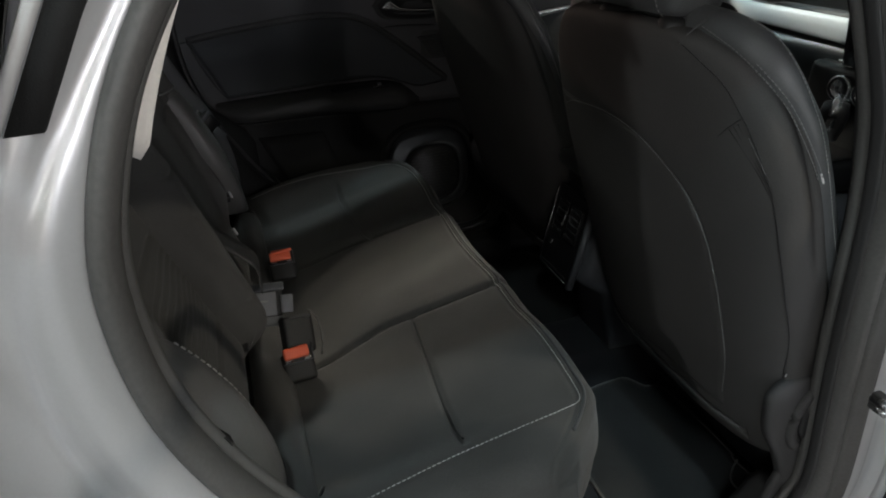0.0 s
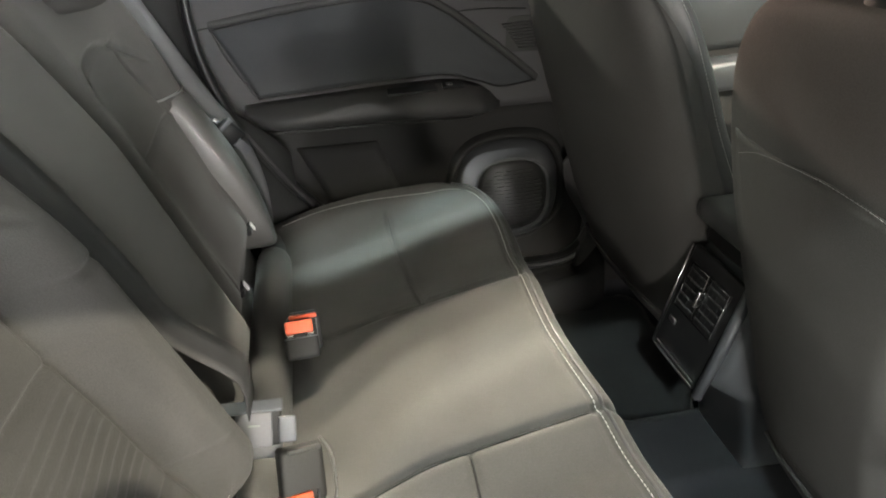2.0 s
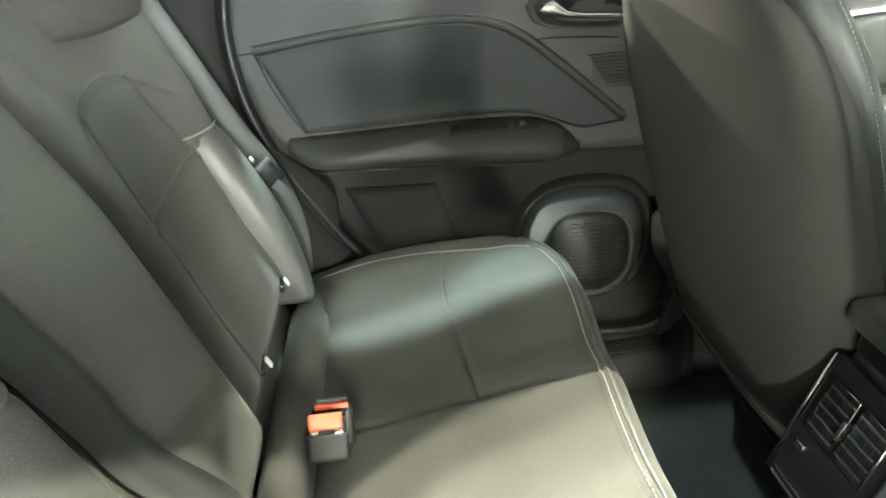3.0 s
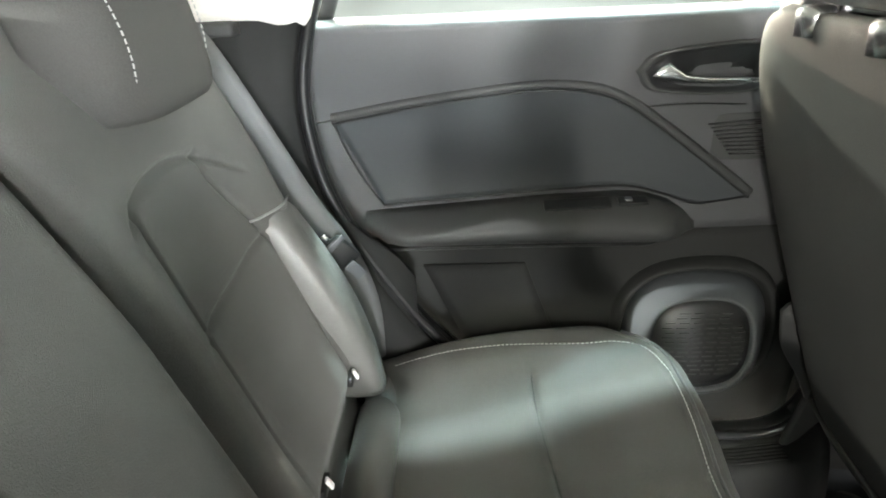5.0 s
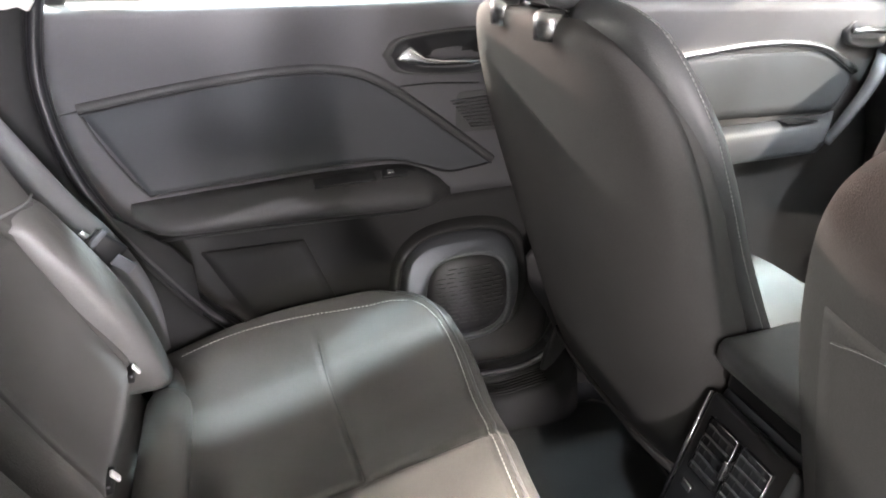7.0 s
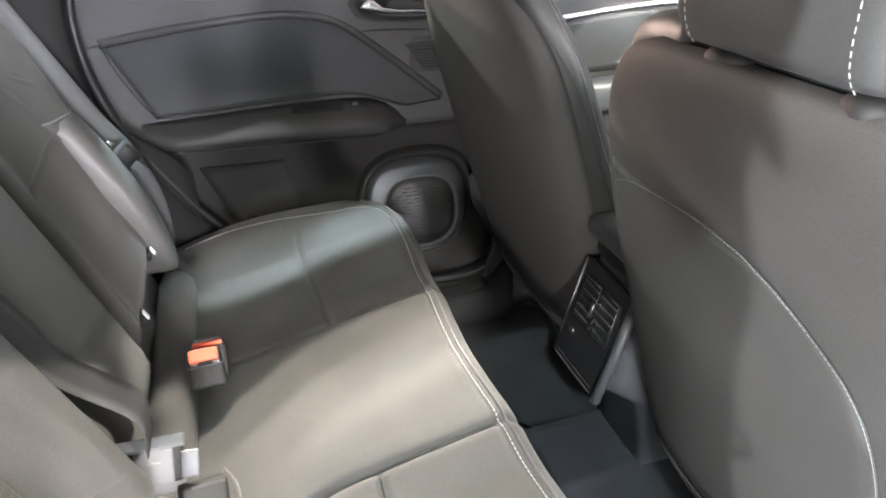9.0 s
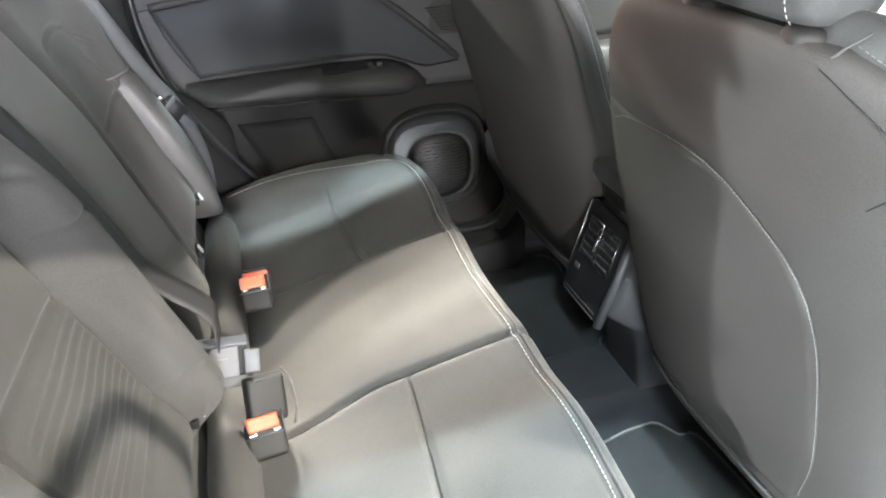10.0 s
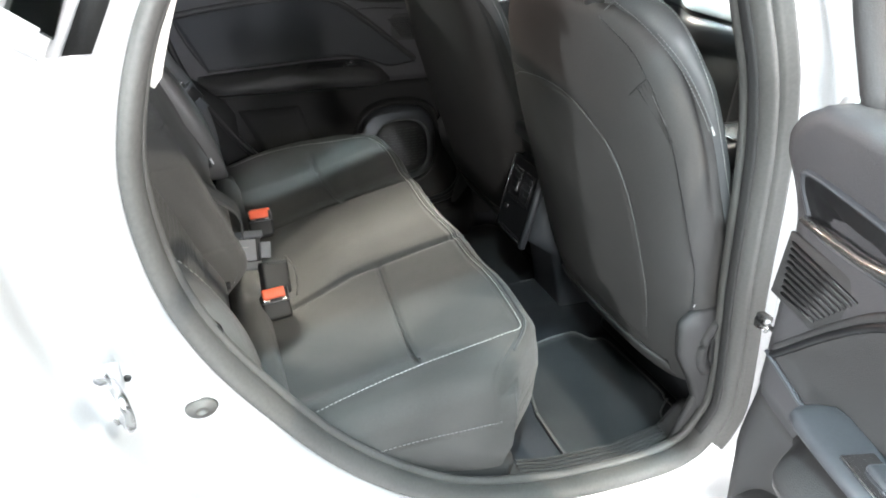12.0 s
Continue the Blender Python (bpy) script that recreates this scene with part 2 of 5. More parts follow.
def ribbon(points, width, across, thick=0.0016):
    """Belt webbing along points; across gives the width's direction."""
    a = np.array(across, float)
    a /= np.linalg.norm(a)
    rows = [[tuple(np.array(p) + a * width * k) for k in (-0.5, -0.17, 0.17, 0.5)] for p in points]
    d = np.cross(np.array(points[-1]) - np.array(points[0]), a)
    d = d / np.linalg.norm(d) * thick
    return slab(rows, d)


def step(a, b, x):
    t = np.clip((x - a) / (b - a), 0, 1)
    return t * t * (3 - 2 * t)


def groove(d, width=0.004, depth=0.005):
    return -depth * np.exp(-(d / width) ** 2)


# ---- hall ----
def slab_box(name, label, cx, cy, cz, sx, sy, sz, mat):
    ob = part(name, box(cx, cy, cz, sx, sy, sz, bevel=0), mat, None, smooth=False)
    return tagged(ob, label, name.split("_")[0], kind="structure")


slab_box("floor", "grey polished show hall floor", 4.0, -5.0, -0.05, 38, 40, 0.1, HALLFLOOR)
# Unseen, added dark to give the paint contrast in its reflections.
slab_box("ceiling", "dark show hall ceiling", 4.0, -5.0, 4.35, 38, 40, 0.1, HALLCEILING)
slab_box("wall_north", "white show hall wall beyond the windows", 4.0, 10.05, 2.15, 38, 0.1, 4.3, HALLWALL)
# South, east and west walls are unseen, added to enclose and bounce light.
slab_box("wall_south", "white show hall wall", 4.0, -25.05, 2.15, 38, 0.1, 4.3, HALLWALL)
slab_box("wall_east", "white show hall wall", 23.05, -5.0, 2.15, 0.1, 40, 4.3, HALLWALL)
slab_box("wall_west", "white show hall wall", -15.05, -5.0, 2.15, 0.1, 40, 4.3, HALLWALL)

# ---- car body ----
# Outline of a rear door opening in the car's side, (x, z), running round from the roof's rear corner.
OPENING = [(0.16, 1.50), (0.06, 1.42), (-0.005, 1.33), (-0.04, 1.24), (-0.052, 1.16), (-0.043, 1.06), (-0.012, 0.965), (0.04, 0.868),
           (0.12, 0.745), (0.222, 0.637), (0.344, 0.552), (0.53, 0.494), (0.70, 0.472), (0.80, 0.485), (0.845, 0.545), (0.85, 0.62),
           (0.80, 0.869), (0.753, 1.125), (0.69, 1.30), (0.62, 1.44), (0.52, 1.50), (0.33, 1.515)]
RIM = curved(OPENING + [OPENING[0]], 161)[:-1]
MID = np.array([0.37, 0.98])


def rim_normals(rim):
    d = np.roll(rim, -1, 0) - np.roll(rim, 1, 0)
    n = np.stack([d[:, 1], -d[:, 0]], 1)
    n /= np.linalg.norm(n, axis=1)[:, None]
    flip = ((rim - MID) * n).sum(1) < 0
    n[flip] *= -1
    for _ in range(6):
        n = (np.roll(n, 1, 0) + n + np.roll(n, -1, 0))
        n /= np.linalg.norm(n, axis=1)[:, None]
    return n


RIMN = rim_normals(RIM)


def lean(z):
    """Tumblehome: how far the side leans inwards above the waist."""
    return 0.22 * np.maximum(0, z - 1.22) ** 1.3


def rim_ring(d, y, rows=None):
    p = RIM + RIMN * d
    return [(a, y + lean(min(b, 1.53)), min(b, 1.524 + 0.05 * d)) for a, b in p]


def flare(p, far):
    """From the opening's outline out to the body side's outer edge."""
    out = []
    for (x, z) in p:
        dx, dz = x - MID[0], z - MID[1]
        k = min(1.35 / abs(dx) if dx < 0 else 0.55 / max(abs(dx), 1e-6), (0.53 if dz > 0 else 0.74) / max(abs(dz), 1e-6))
        out.append((MID[0] + dx * (1 + (k - 1) * far), MID[1] + dz * (1 + (k - 1) * far)))
    return np.array(out)


body = thing("car_body", "white hatchback car body with an open rear door", "car")


CHANNEL = ([0.60, 0.80, 0.95, 1.04, 1.10, 1.18, 1.23, 1.257, 1.30, 1.345, 1.50], [0.120, 0.112, 0.098, 0.084, 0.078, 0.062, 0.051, 0.044, 0.033, 0.027, 0.024])
JAMB = ([0.010, 0.017, 0.022, 0.034, 0.048, 0.060, 0.068, 0.076, 0.085, 0.092, 0.098, 0.103, 0.108, 0.114], [0.640, 0.664, 0.668, 0.675, 0.679, 0.677, 0.672, 0.670, 0.672, 0.681, 0.701, 0.728, 0.744, 0.753])


def jamb():
    """Painted flange round the opening: a crest beside the seal, a pressed channel behind it, the quarter panel's edge."""
    rings = []
    for d in np.r_[0.010, 0.014, np.arange(0.017, 0.1145, 0.0032), 0.114]:
        y = -np.interp(d, *JAMB)
        ring = []
        for (a, b), (x, z) in zip(RIM + RIMN * d, RIM):
            c = min(b, 1.524 + 0.05 * d)
            depth = 0.008 * np.exp(-((d - np.interp(z, *CHANNEL)) / 0.0085) ** 2) * step(0.25, 0.15, x) * step(0.62, 0.75, z)
            yy = y + lean(min(b, 1.53))
            yy = yy if yy > -0.69 else -0.69 + (yy + 0.69) * (1 - 0.75 * step(1.20, 1.33, c))
            ring.append((a, yy + depth, c))
        rings.append(ring)
    p = RIM + RIMN * 0.114
    for f, y in ((0.03, -0.760), (0.10, -0.772), (0.3, -0.795), (0.6, -0.81), (1.0, -0.80)):
        q = flare(p, f)
        r = [(a, y + 0.8 * lean(min(b, 1.5)) + (0.755 + y) * -1.0 * step(1.40, 1.50, b), min(b, 1.528)) for a, b in q]
        rings.append([(a, b if b > -0.69 else -0.69 + (b + 0.69) * (1 - 0.75 * step(1.20, 1.33, c)), c) for a, b, c in r])
    return sheet(rings, closed=True)


part("side_panel", jamb(), PAINT, body, "glossy white painted door jamb and quarter panel")
part("far_side_panel", mirrored(jamb(), -1), PAINT, body, "glossy white painted body side")

seal_lines = [
    ("weatherstrip", [(0.0, -0.628), (-0.004, -0.638), (-0.003, -0.652), (0.003, -0.664), (0.010, -0.668), (0.016, -0.665), (0.0195, -0.652), (0.0185, -0.628), (0.010, -0.618)], RUBBER),
    ("sealing_lip", [(-0.004, -0.612), (-0.007, -0.617), (-0.006, -0.624), (0.0, -0.629), (0.008, -0.627), (0.010, -0.616), (0.004, -0.610)], RUBBER),
]
for nm, prof, m in seal_lines:
    rings = [rim_ring(d, y) for d, y in prof]
    rings.append(rings[0])
    # One rubber: near seal lightened as lit, far one blackened as shaded.
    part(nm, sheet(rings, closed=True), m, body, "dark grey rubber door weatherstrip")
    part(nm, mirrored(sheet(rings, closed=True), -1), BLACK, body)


def inner_trim(s):
    """Plastic trim that leads from the opening in to the cabin: sill, wheel arch and pillars."""
    rings = [rim_ring(0.014, -0.632), rim_ring(0.012, -0.615), rim_ring(0.016, -0.605), rim_ring(0.04, -0.597), rim_ring(0.10, -0.59), rim_ring(0.16, -0.586)]
    return mirrored(sheet(rings, closed=True), s)


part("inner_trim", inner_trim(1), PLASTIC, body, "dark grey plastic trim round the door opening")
# The far trim is darker than the near: its shade is in the colour.
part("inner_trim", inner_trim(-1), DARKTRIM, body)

# pale upper trim of the rear pillars
for s in (1, -1):
    tip = 1.249 if s > 0 else 1.283
    low = resample([(-0.40, 1.297), (-0.09, 1.294), (-0.055, 1.285), (-0.036, tip + 0.008), (-0.026, tip), (-0.016, tip + 0.012)], 30)
    high = resample([(-0.36, 1.47), (-0.05, 1.475), (0.04, 1.478), (0.07, 1.48), (0.090, 1.483), (0.100, 1.485)], 30)
    rows = []
    for f in np.linspace(0, 1, 14):
        bow = 0.011 * 4 * f * (1 - f)
        rows.append([(a[0] * (1 - f) + c[0] * f - bow, -0.578 + 0.05 * f - 0.006 * np.sin(np.pi * k / 29), a[1] * (1 - f) + c[1] * f) for k, (a, c) in enumerate(zip(low, high))])
    part("pillar_trim", mirrored(slab(rows, (0, 0.012, 0)), s), PALE, body, "pale cloth upper pillar trim")

# rear pillar lower trims and shelf walls behind the seat
for s in (1, -1):
    rows = []
    for z in np.linspace(0.40, 1.275, 24):
        rows.append([(x, s * (0.612 - 0.03 * step(0.7, 0.4, z) + 0.012 * step(1.0, 1.25, z)), z) for x in np.linspace(-0.75, 0.10 - 0.10 * (s < 0) - 0.12 * step(0.85, 1.0, z) * (s > 0) - 0.05 * step(0.95, 1.05, z), 20)])
    # Shade beside the bench is put into this trim's dark colour.
    part("rear_side_trim", slab(rows, (0, s * 0.01, 0)), DARKTRIM, body, "dark grey plastic rear side trim")
    part("waist_trim", box(-0.45, s * 0.585, 1.285, 0.66, 0.07, 0.02, 0.006), PLASTIC, body)

# dark cover strip and seam line on the middle pillar, beside the weatherstrip
for s in (1, -1):
    keep = [k for k in range(len(RIM)) if RIM[k][0] > 0.58 and 0.50 < RIM[k][1] < 1.47]
    keep = sorted(keep, key=lambda k: RIM[k][1])
    rows = []
    for d, y in ((0.012, 0.660), (0.016, 0.670), (0.020, 0.6725), (0.024, 0.6735), (0.030, 0.679), (0.034, 0.680), (0.037, 0.672)):
        rows.append([(RIM[k][0] + RIMN[k][0] * d, s * (y - lean(RIM[k][1])), RIM[k][1] + RIMN[k][1] * d) for k in keep])
    part("pillar_cover", slab(rows, (0, -s * 0.003, 0)), RUBBER, body, "dark ribbed cover strip of the middle pillar")
    rows = []
    for d, y in ((-0.0055, 0.630), (-0.0068, 0.636), (-0.0064, 0.644), (-0.0050, 0.648)):
        rows.append([(RIM[k][0] + RIMN[k][0] * d, s * (y - lean(RIM[k][1])), RIM[k][1] + RIMN[k][1] * d) for k in keep])
    part("seal_groove", slab(rows, (0.002, 0, 0)), PLASTIC, body, "dark channel of the door seal")
    part("seam_line", tube([(RIM[k][0] + RIMN[k][0] * 0.095, s * (0.6735 - lean(RIM[k][1])), RIM[k][1] + RIMN[k][1] * 0.095) for k in keep], 0.006, 8), RUBBER, body, "rubber line between pillar and front door")

# painted filler panels, roof, headliner, pillars
roof_rows = []
for x in np.linspace(-1.0, 1.35, 24):
    roof_rows.append([(x, y, 1.53 + 0.045 * (1 - (y / 0.62) ** 2) - 0.10 * step(-0.4, -1.0, x) - 0.09 * step(0.8, 1.4, x)) for y in np.linspace(-0.64, 0.64, 21)])
part("roof", slab(roof_rows, (0, 0, 0.02)), PAINT, body, "white painted roof")
head_rows = [[(p[0], p[1] * 0.96, p[2] - 0.03) for p in r] for r in roof_rows]
part("headliner", slab(head_rows, (0, 0, 0.008)), PALE, body, "pale cloth headliner")
for s in (1, -1):
    part("windscreen_pillar", tube([(1.30, s * 0.60, 1.45), (1.65, s * 0.66, 1.25), (1.85, s * 0.70, 1.12)], 0.035), PLASTIC, body)
    part("tailgate_pillar", tube([(-0.80, s * 0.56, 1.46), (-0.95, s * 0.60, 1.25), (-1.02, s * 0.62, 1.0)], 0.05), PLASTIC, body)
    # middle pillar, trimmed inside
    rows = []
    for z in np.linspace(0.45, 1.48, 22):
        e = np.interp(z, [0.45, 0.62, 0.87, 1.12, 1.30, 1.44, 1.48], [0.84, 0.85, 0.80, 0.753, 0.69, 0.62, 0.60])
        rows.append([(e + 0.012 + w, s * (0.60 + 0.016 * np.cos(np.pi * (w / 0.13 - 0.5)) - 0.03 * step(1.2, 1.48, z)), z) for w in np.linspace(0, 0.13, 8)])
    part("middle_pillar_trim", slab(rows, (0, s * 0.02, 0)), PLASTIC, body, "dark grey middle pillar trim")
    # painted pillar face between the two door openings
    rows = []
    for z in np.linspace(0.45, 1.48, 22):
        e = np.interp(z, [0.45, 0.62, 0.87, 1.12, 1.30, 1.44, 1.48], [0.84, 0.85, 0.80, 0.753, 0.69, 0.62, 0.60])
        rows.append([(e + w, s * (0.69 - 0.22 * max(0, z - 1.22)), z) for w in np.linspace(0.09, 0.2, 5)])
    part("pillar_panel", slab(rows, (0, s * 0.012, 0)), PAINT, body)

# tailgate and bulkheads that close the cabin
part("tailgate", box(-1.05, 0, 0.85, 0.06, 1.25, 0.75, 0.02), PLASTIC, body, "dark grey tailgate trim")
part("boot_floor", box(-0.62, 0, 0.62, 0.9, 1.2, 0.04, 0.01), CARPET, body)
part("rear_glass", slab([[(-0.83 - 0.2 * f, y, 1.46 - 0.24 * f) for y in np.linspace(-0.56, 0.56, 5)] for f in (0, 1)], (-0.004, 0, 0)), GLASS, body, "rear window glass").visible_shadow = False
part("windscreen", slab([[(1.32 + 0.55 * f, y, 1.46 - 0.32 * f) for y in np.linspace(-0.62, 0.62, 5)] for f in (0, 1)], (0.004, 0, 0.003)), GLASS, body, "clear windscreen").visible_shadow = False
part("scuttle", box(1.98, 0, 0.75, 0.12, 1.4, 0.75, 0.02), PLASTIC, body)

# bonnet, nose and tail that close the body, and the wheels it stands on
rows = []
for x in np.linspace(1.90, 2.72, 16):
    rows.append([(x, y, 1.06 - 0.10 * (x - 1.9) - 0.16 * step(2.5, 2.75, x) + 0.03 * (1 - (y / 0.78) ** 2)) for y in np.linspace(-0.78 + 0.10 * step(2.4, 2.75, x), 0.78 - 0.10 * step(2.4, 2.75, x), 17)])
part("bonnet", slab(rows, (0, 0, -0.02)), PAINT, body, "white painted bonnet")
rows = []
for z in np.linspace(0.24, 0.82, 10):
    rows.append([(2.70 + 0.06 * np.sin(np.pi * (z - 0.24) / 0.58) - 0.10 * (y / 0.74) ** 4, y, z) for y in np.linspace(-0.74, 0.74, 19)])
part("front_bumper", slab(rows, (-0.04, 0, 0)), PAINT, body, "white painted front bumper")
rows = []
for z in np.linspace(0.24, 0.95, 10):
    rows.append([(-1.12 - 0.06 * np.sin(np.pi * (z - 0.24) / 0.71) + 0.10 * (y / 0.76) ** 4, y, z) for y in np.linspace(-0.76, 0.76, 19)])
part("rear_bumper", slab(rows, (0.04, 0, 0)), PAINT, body, "white painted rear bumper")
for s in (1, -1):
    rows = []
    for x in np.linspace(1.86, 2.70, 22):
        arch = 0.26 + 0.40 * max(0.0, 1 - ((x - 2.12) / 0.37) ** 2) ** 0.5
        rows.append([(x, s * (0.80 - 0.08 * step(2.4, 2.75, x)), arch + (0.985 - 0.10 * (x - 1.9) - arch) * f) for f in np.linspace(0, 1, 8)])
    part("front_wing", slab(rows, (0, -s * 0.012, 0)), PAINT, body, "white painted front wing")
    for x in (2.12, -0.44):
        wheel = part("wheel", lathe([(0.001, -0.05), (0.06, -0.055), (0.19, -0.06), (0.215, -0.085), (0.23, -0.085), (0.235, 0.05)], (x, s * 0.70, 0.325), 40) if s < 0 else mirrored(lathe([(0.001, -0.05), (0.06, -0.055), (0.19, -0.06), (0.215, -0.085), (0.23, -0.085), (0.235, 0.05)], (x, -s * 0.70, 0.325), 40), -1), SILVER, body, "silver wheel rim with black tyre")
        tyre = lathe([(0.225, 0.09), (0.30, 0.095), (0.323, 0.07), (0.325, 0.0), (0.323, -0.07), (0.30, -0.095), (0.225, -0.09)], (x, -0.70, 0.325), 48)
        part("tyre", mirrored(tyre, 1 if s < 0 else -1), RUBBER, wheel)

# cabin floor, tunnel, sills
rows = []
for x in np.linspace(0.42, 1.95, 40):
    r = []
    for y in np.linspace(-0.62, 0.62, 63):
        hump = 0.085 * step(0.135, 0.075, abs(y))
        side = 0.075 * step(0.555, 0.60, abs(y))
        r.append((x, y, 0.352 + hump + side + 0.03 * step(0.52, 0.42, x)))
    rows.append(r)
part("floor_carpet", slab(rows, (0, 0, -0.02)), CARPET, body, "dark cabin floor carpet with a centre tunnel")
for s in (1, -1):
    rows = []
    for x in np.linspace(0.24, 0.86, 40):
        zt = np.interp(x, [0.24, 0.35, 0.53, 0.7, 0.82, 0.86], [0.60, 0.535, 0.476, 0.455, 0.472, 0.53])
        rows.append([(x, s * y, zt - dz) for y, dz in ((0.52, 0.12), (0.535, 0.05), (0.548, 0.02), (0.56, 0.008), (0.60, 0.004), (0.615, 0.008), (0.625, 0.03))])
    # Far sill and ribs get the shaded colour, the near ones plain plastic.
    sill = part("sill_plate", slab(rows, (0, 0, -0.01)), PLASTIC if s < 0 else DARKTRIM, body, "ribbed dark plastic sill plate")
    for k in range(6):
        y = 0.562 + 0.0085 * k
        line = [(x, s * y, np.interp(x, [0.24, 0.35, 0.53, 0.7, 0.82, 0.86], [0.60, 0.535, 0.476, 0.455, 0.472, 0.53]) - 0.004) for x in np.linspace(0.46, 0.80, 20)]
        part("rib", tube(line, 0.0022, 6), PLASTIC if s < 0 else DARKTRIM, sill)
part("seat_pan", box(-0.085, 0, 0.50, 0.20, 1.16, 0.22, 0.02), CARPET, body, "dark carpeted floor below the backrest")
part("seat_riser", box(0.23, 0, 0.44, 0.46, 1.10, 0.22, 0.03), CARPET, body, "carpeted step below the rear bench")
for s in (1, -1):
    # The far kick trim is coloured dark for the shade it lies in.
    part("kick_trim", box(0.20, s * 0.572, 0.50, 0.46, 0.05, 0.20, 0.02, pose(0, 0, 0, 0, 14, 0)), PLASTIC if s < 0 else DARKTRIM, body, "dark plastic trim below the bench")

# striker, blanking plug, bolt on the near jamb
plug = part("blanking_plug", lathe([(0.001, -0.002), (0.0055, -0.002), (0.0065, -0.0045), (0.008, -0.0045), (0.009, -0.002), (0.0165, -0.0018), (0.0185, 0.003)], (-0.041, -0.680, 0.908), 32, squash=0.76), RUBBER, body, "grey oval rubber blanking plug")
# Steel plate given the white paint: its glare is put into the colour.
striker = part("striker", box(-0.118, -0.715, 0.985, 0.035, 0.008, 0.075, 0.004), PAINT, body, "steel door striker loop")
part("striker_loop", tube(curved([(-0.112, -0.718, 1.005), (-0.10, -0.748, 1.002), (-0.098, -0.752, 0.985), (-0.10, -0.748, 0.966), (-0.112, -0.718, 0.962)], 20), 0.005), SILVER, striker)
for z in (1.012, 0.957):
    part("screw", lathe([(0.001, -0.006), (0.007, -0.006), (0.008, 0.0)], (-0.118, -0.717, z), 12), SILVER, striker)
part("hole", lathe([(0.0005, -0.001), (0.0035, -0.001), (0.004, 0.002)], (-0.098, -0.712, 0.998), 10), BLACK, body)

strap = part("check_strap", tube([(0.775, -0.715, 0.862), (0.80, -0.755, 0.842), (0.83, -0.80, 0.83)], 0.006, 8, 0.6), BLACK, body, "black door check strap")
head = part("strap_head", box(0.782, -0.725, 0.858, 0.014, 0.022, 0.026, 0.003), PLASTIC, strap, "small pressed bracket of the check strap")
for dz in (-0.006, 0.007):
    part("roller", lathe([(0.001, -0.008), (0.005, -0.008), (0.0055, 0.006)], (0.776, -0.732, 0.858 + dz), 14), SILVER, head)

# rear quarter window of the near side, seen from outside, with its black pillar panel
keep = [k for k in range(len(RIM)) if RIM[k][1] > 1.31 and RIM[k][0] < 0.25]
keep = sorted(keep, key=lambda k: RIM[k][1])


def pillar_strip(profile):
    """A strip up the rear pillar, parallel to the opening; cut level at its foot."""
    rows = []
    for d, y in profile:
        line = [(RIM[k][0] + RIMN[k][0] * d, y + lean(RIM[k][1]), RIM[k][1] + RIMN[k][1] * d) for k in keep]
        (x0, y0, z0), (x1, y1, z1) = line[0], line[2]
        f = (1.305 - z0) / (z1 - z0)
        rows.append([(x0 + (x1 - x0) * f, y0 + (y1 - y0) * f, 1.305)] + line[2:])
    return slab(rows, (0, 0.004, 0))


part("black_panel", pillar_strip(((0.0372, -0.668), (0.0375, -0.6745), (0.0565, -0.677), (0.057, -0.668))), DARKTRIM, body, "matte black pillar panel")
SILL = lambda x: 1.322 + 0.68 * (-0.083 - x) * step(-0.5, -0.1, x) + 0.10 * (-0.083 - x)
rows = [[(x, -0.700 + 0.8 * lean(1.33) + 0.03 * f, SILL(x) * (1 - f) + 1.47 * f) for x in np.linspace(-0.62, -0.082 + 0.052 * f, 24)] for f in np.linspace(0, 1, 5)]
quarter = part("quarter_window", slab(rows, (0, 0.006, 0)), DARKGLASS, body, "tinted rear quarter window")
part("bright_strip", pillar_strip(((0.0575, -0.668), (0.058, -0.680), (0.061, -0.682), (0.0655, -0.682), (0.067, -0.676))), PALEGREY, quarter, "pale satin strip beside the window")
for dz, r, deep in ((-0.010, 0.011, 0.7), (0.003, 0.0035, 1.6)):
    part("bright_strip", tube([(x, -0.709, SILL(x) + dz) for x in np.linspace(-0.60, -0.088, 24)], r, 10, deep), PALEGREY, quarter, "pale satin strip below the window")
part("glass_backing", slab([[(x, y + 0.008, z) for x, y, z in r] for r in rows], (0, 0.004, 0)), PLASTIC, quarter)


# ---- rear doors ----


def rear_edge(z):
    return np.interp(z, [0.45, 0.55, 0.637, 0.745, 0.868, 0.965, 1.06, 1.16, 1.24, 1.33], [0.50, 0.345, 0.222, 0.12, 0.04, -0.012, -0.043, -0.052, -0.04, -0.005])


def front_edge(z):
    return np.interp(z, [0.45, 0.62, 0.87, 1.12, 1.30], [0.83, 0.85, 0.80, 0.753, 0.69])


def door_y(x, z):
    """The inner face of the rear door, y of the car's left side."""
    y = 0.700 - 0.045 * step(1.10, 1.28, z) - 0.012 * step(0.90, 0.80, z)
    y += 0.006 * step(0.55, 0.75, x)
    return y


INS_TOP = curved([(-0.03, 1.118), (0.12, 1.143), (0.30, 1.163), (0.40, 1.157), (0.46, 1.135), (0.533, 1.085), (0.62, 1.018), (0.695, 0.958)], 60)
INS_LOW = curved([(0.045, 0.962), (0.20, 0.972), (0.35, 0.982), (0.47, 0.985), (0.54, 0.968), (0.60, 0.948), (0.64, 0.95), (0.694, 0.957)], 60)


INS_TOP_OPEN = curved([(-0.03, 1.118), (0.12, 1.143), (0.30, 1.163), (0.42, 1.156), (0.50, 1.131), (0.568, 1.094), (0.62, 1.042), (0.655, 1.000), (0.687, 0.962)], 60)


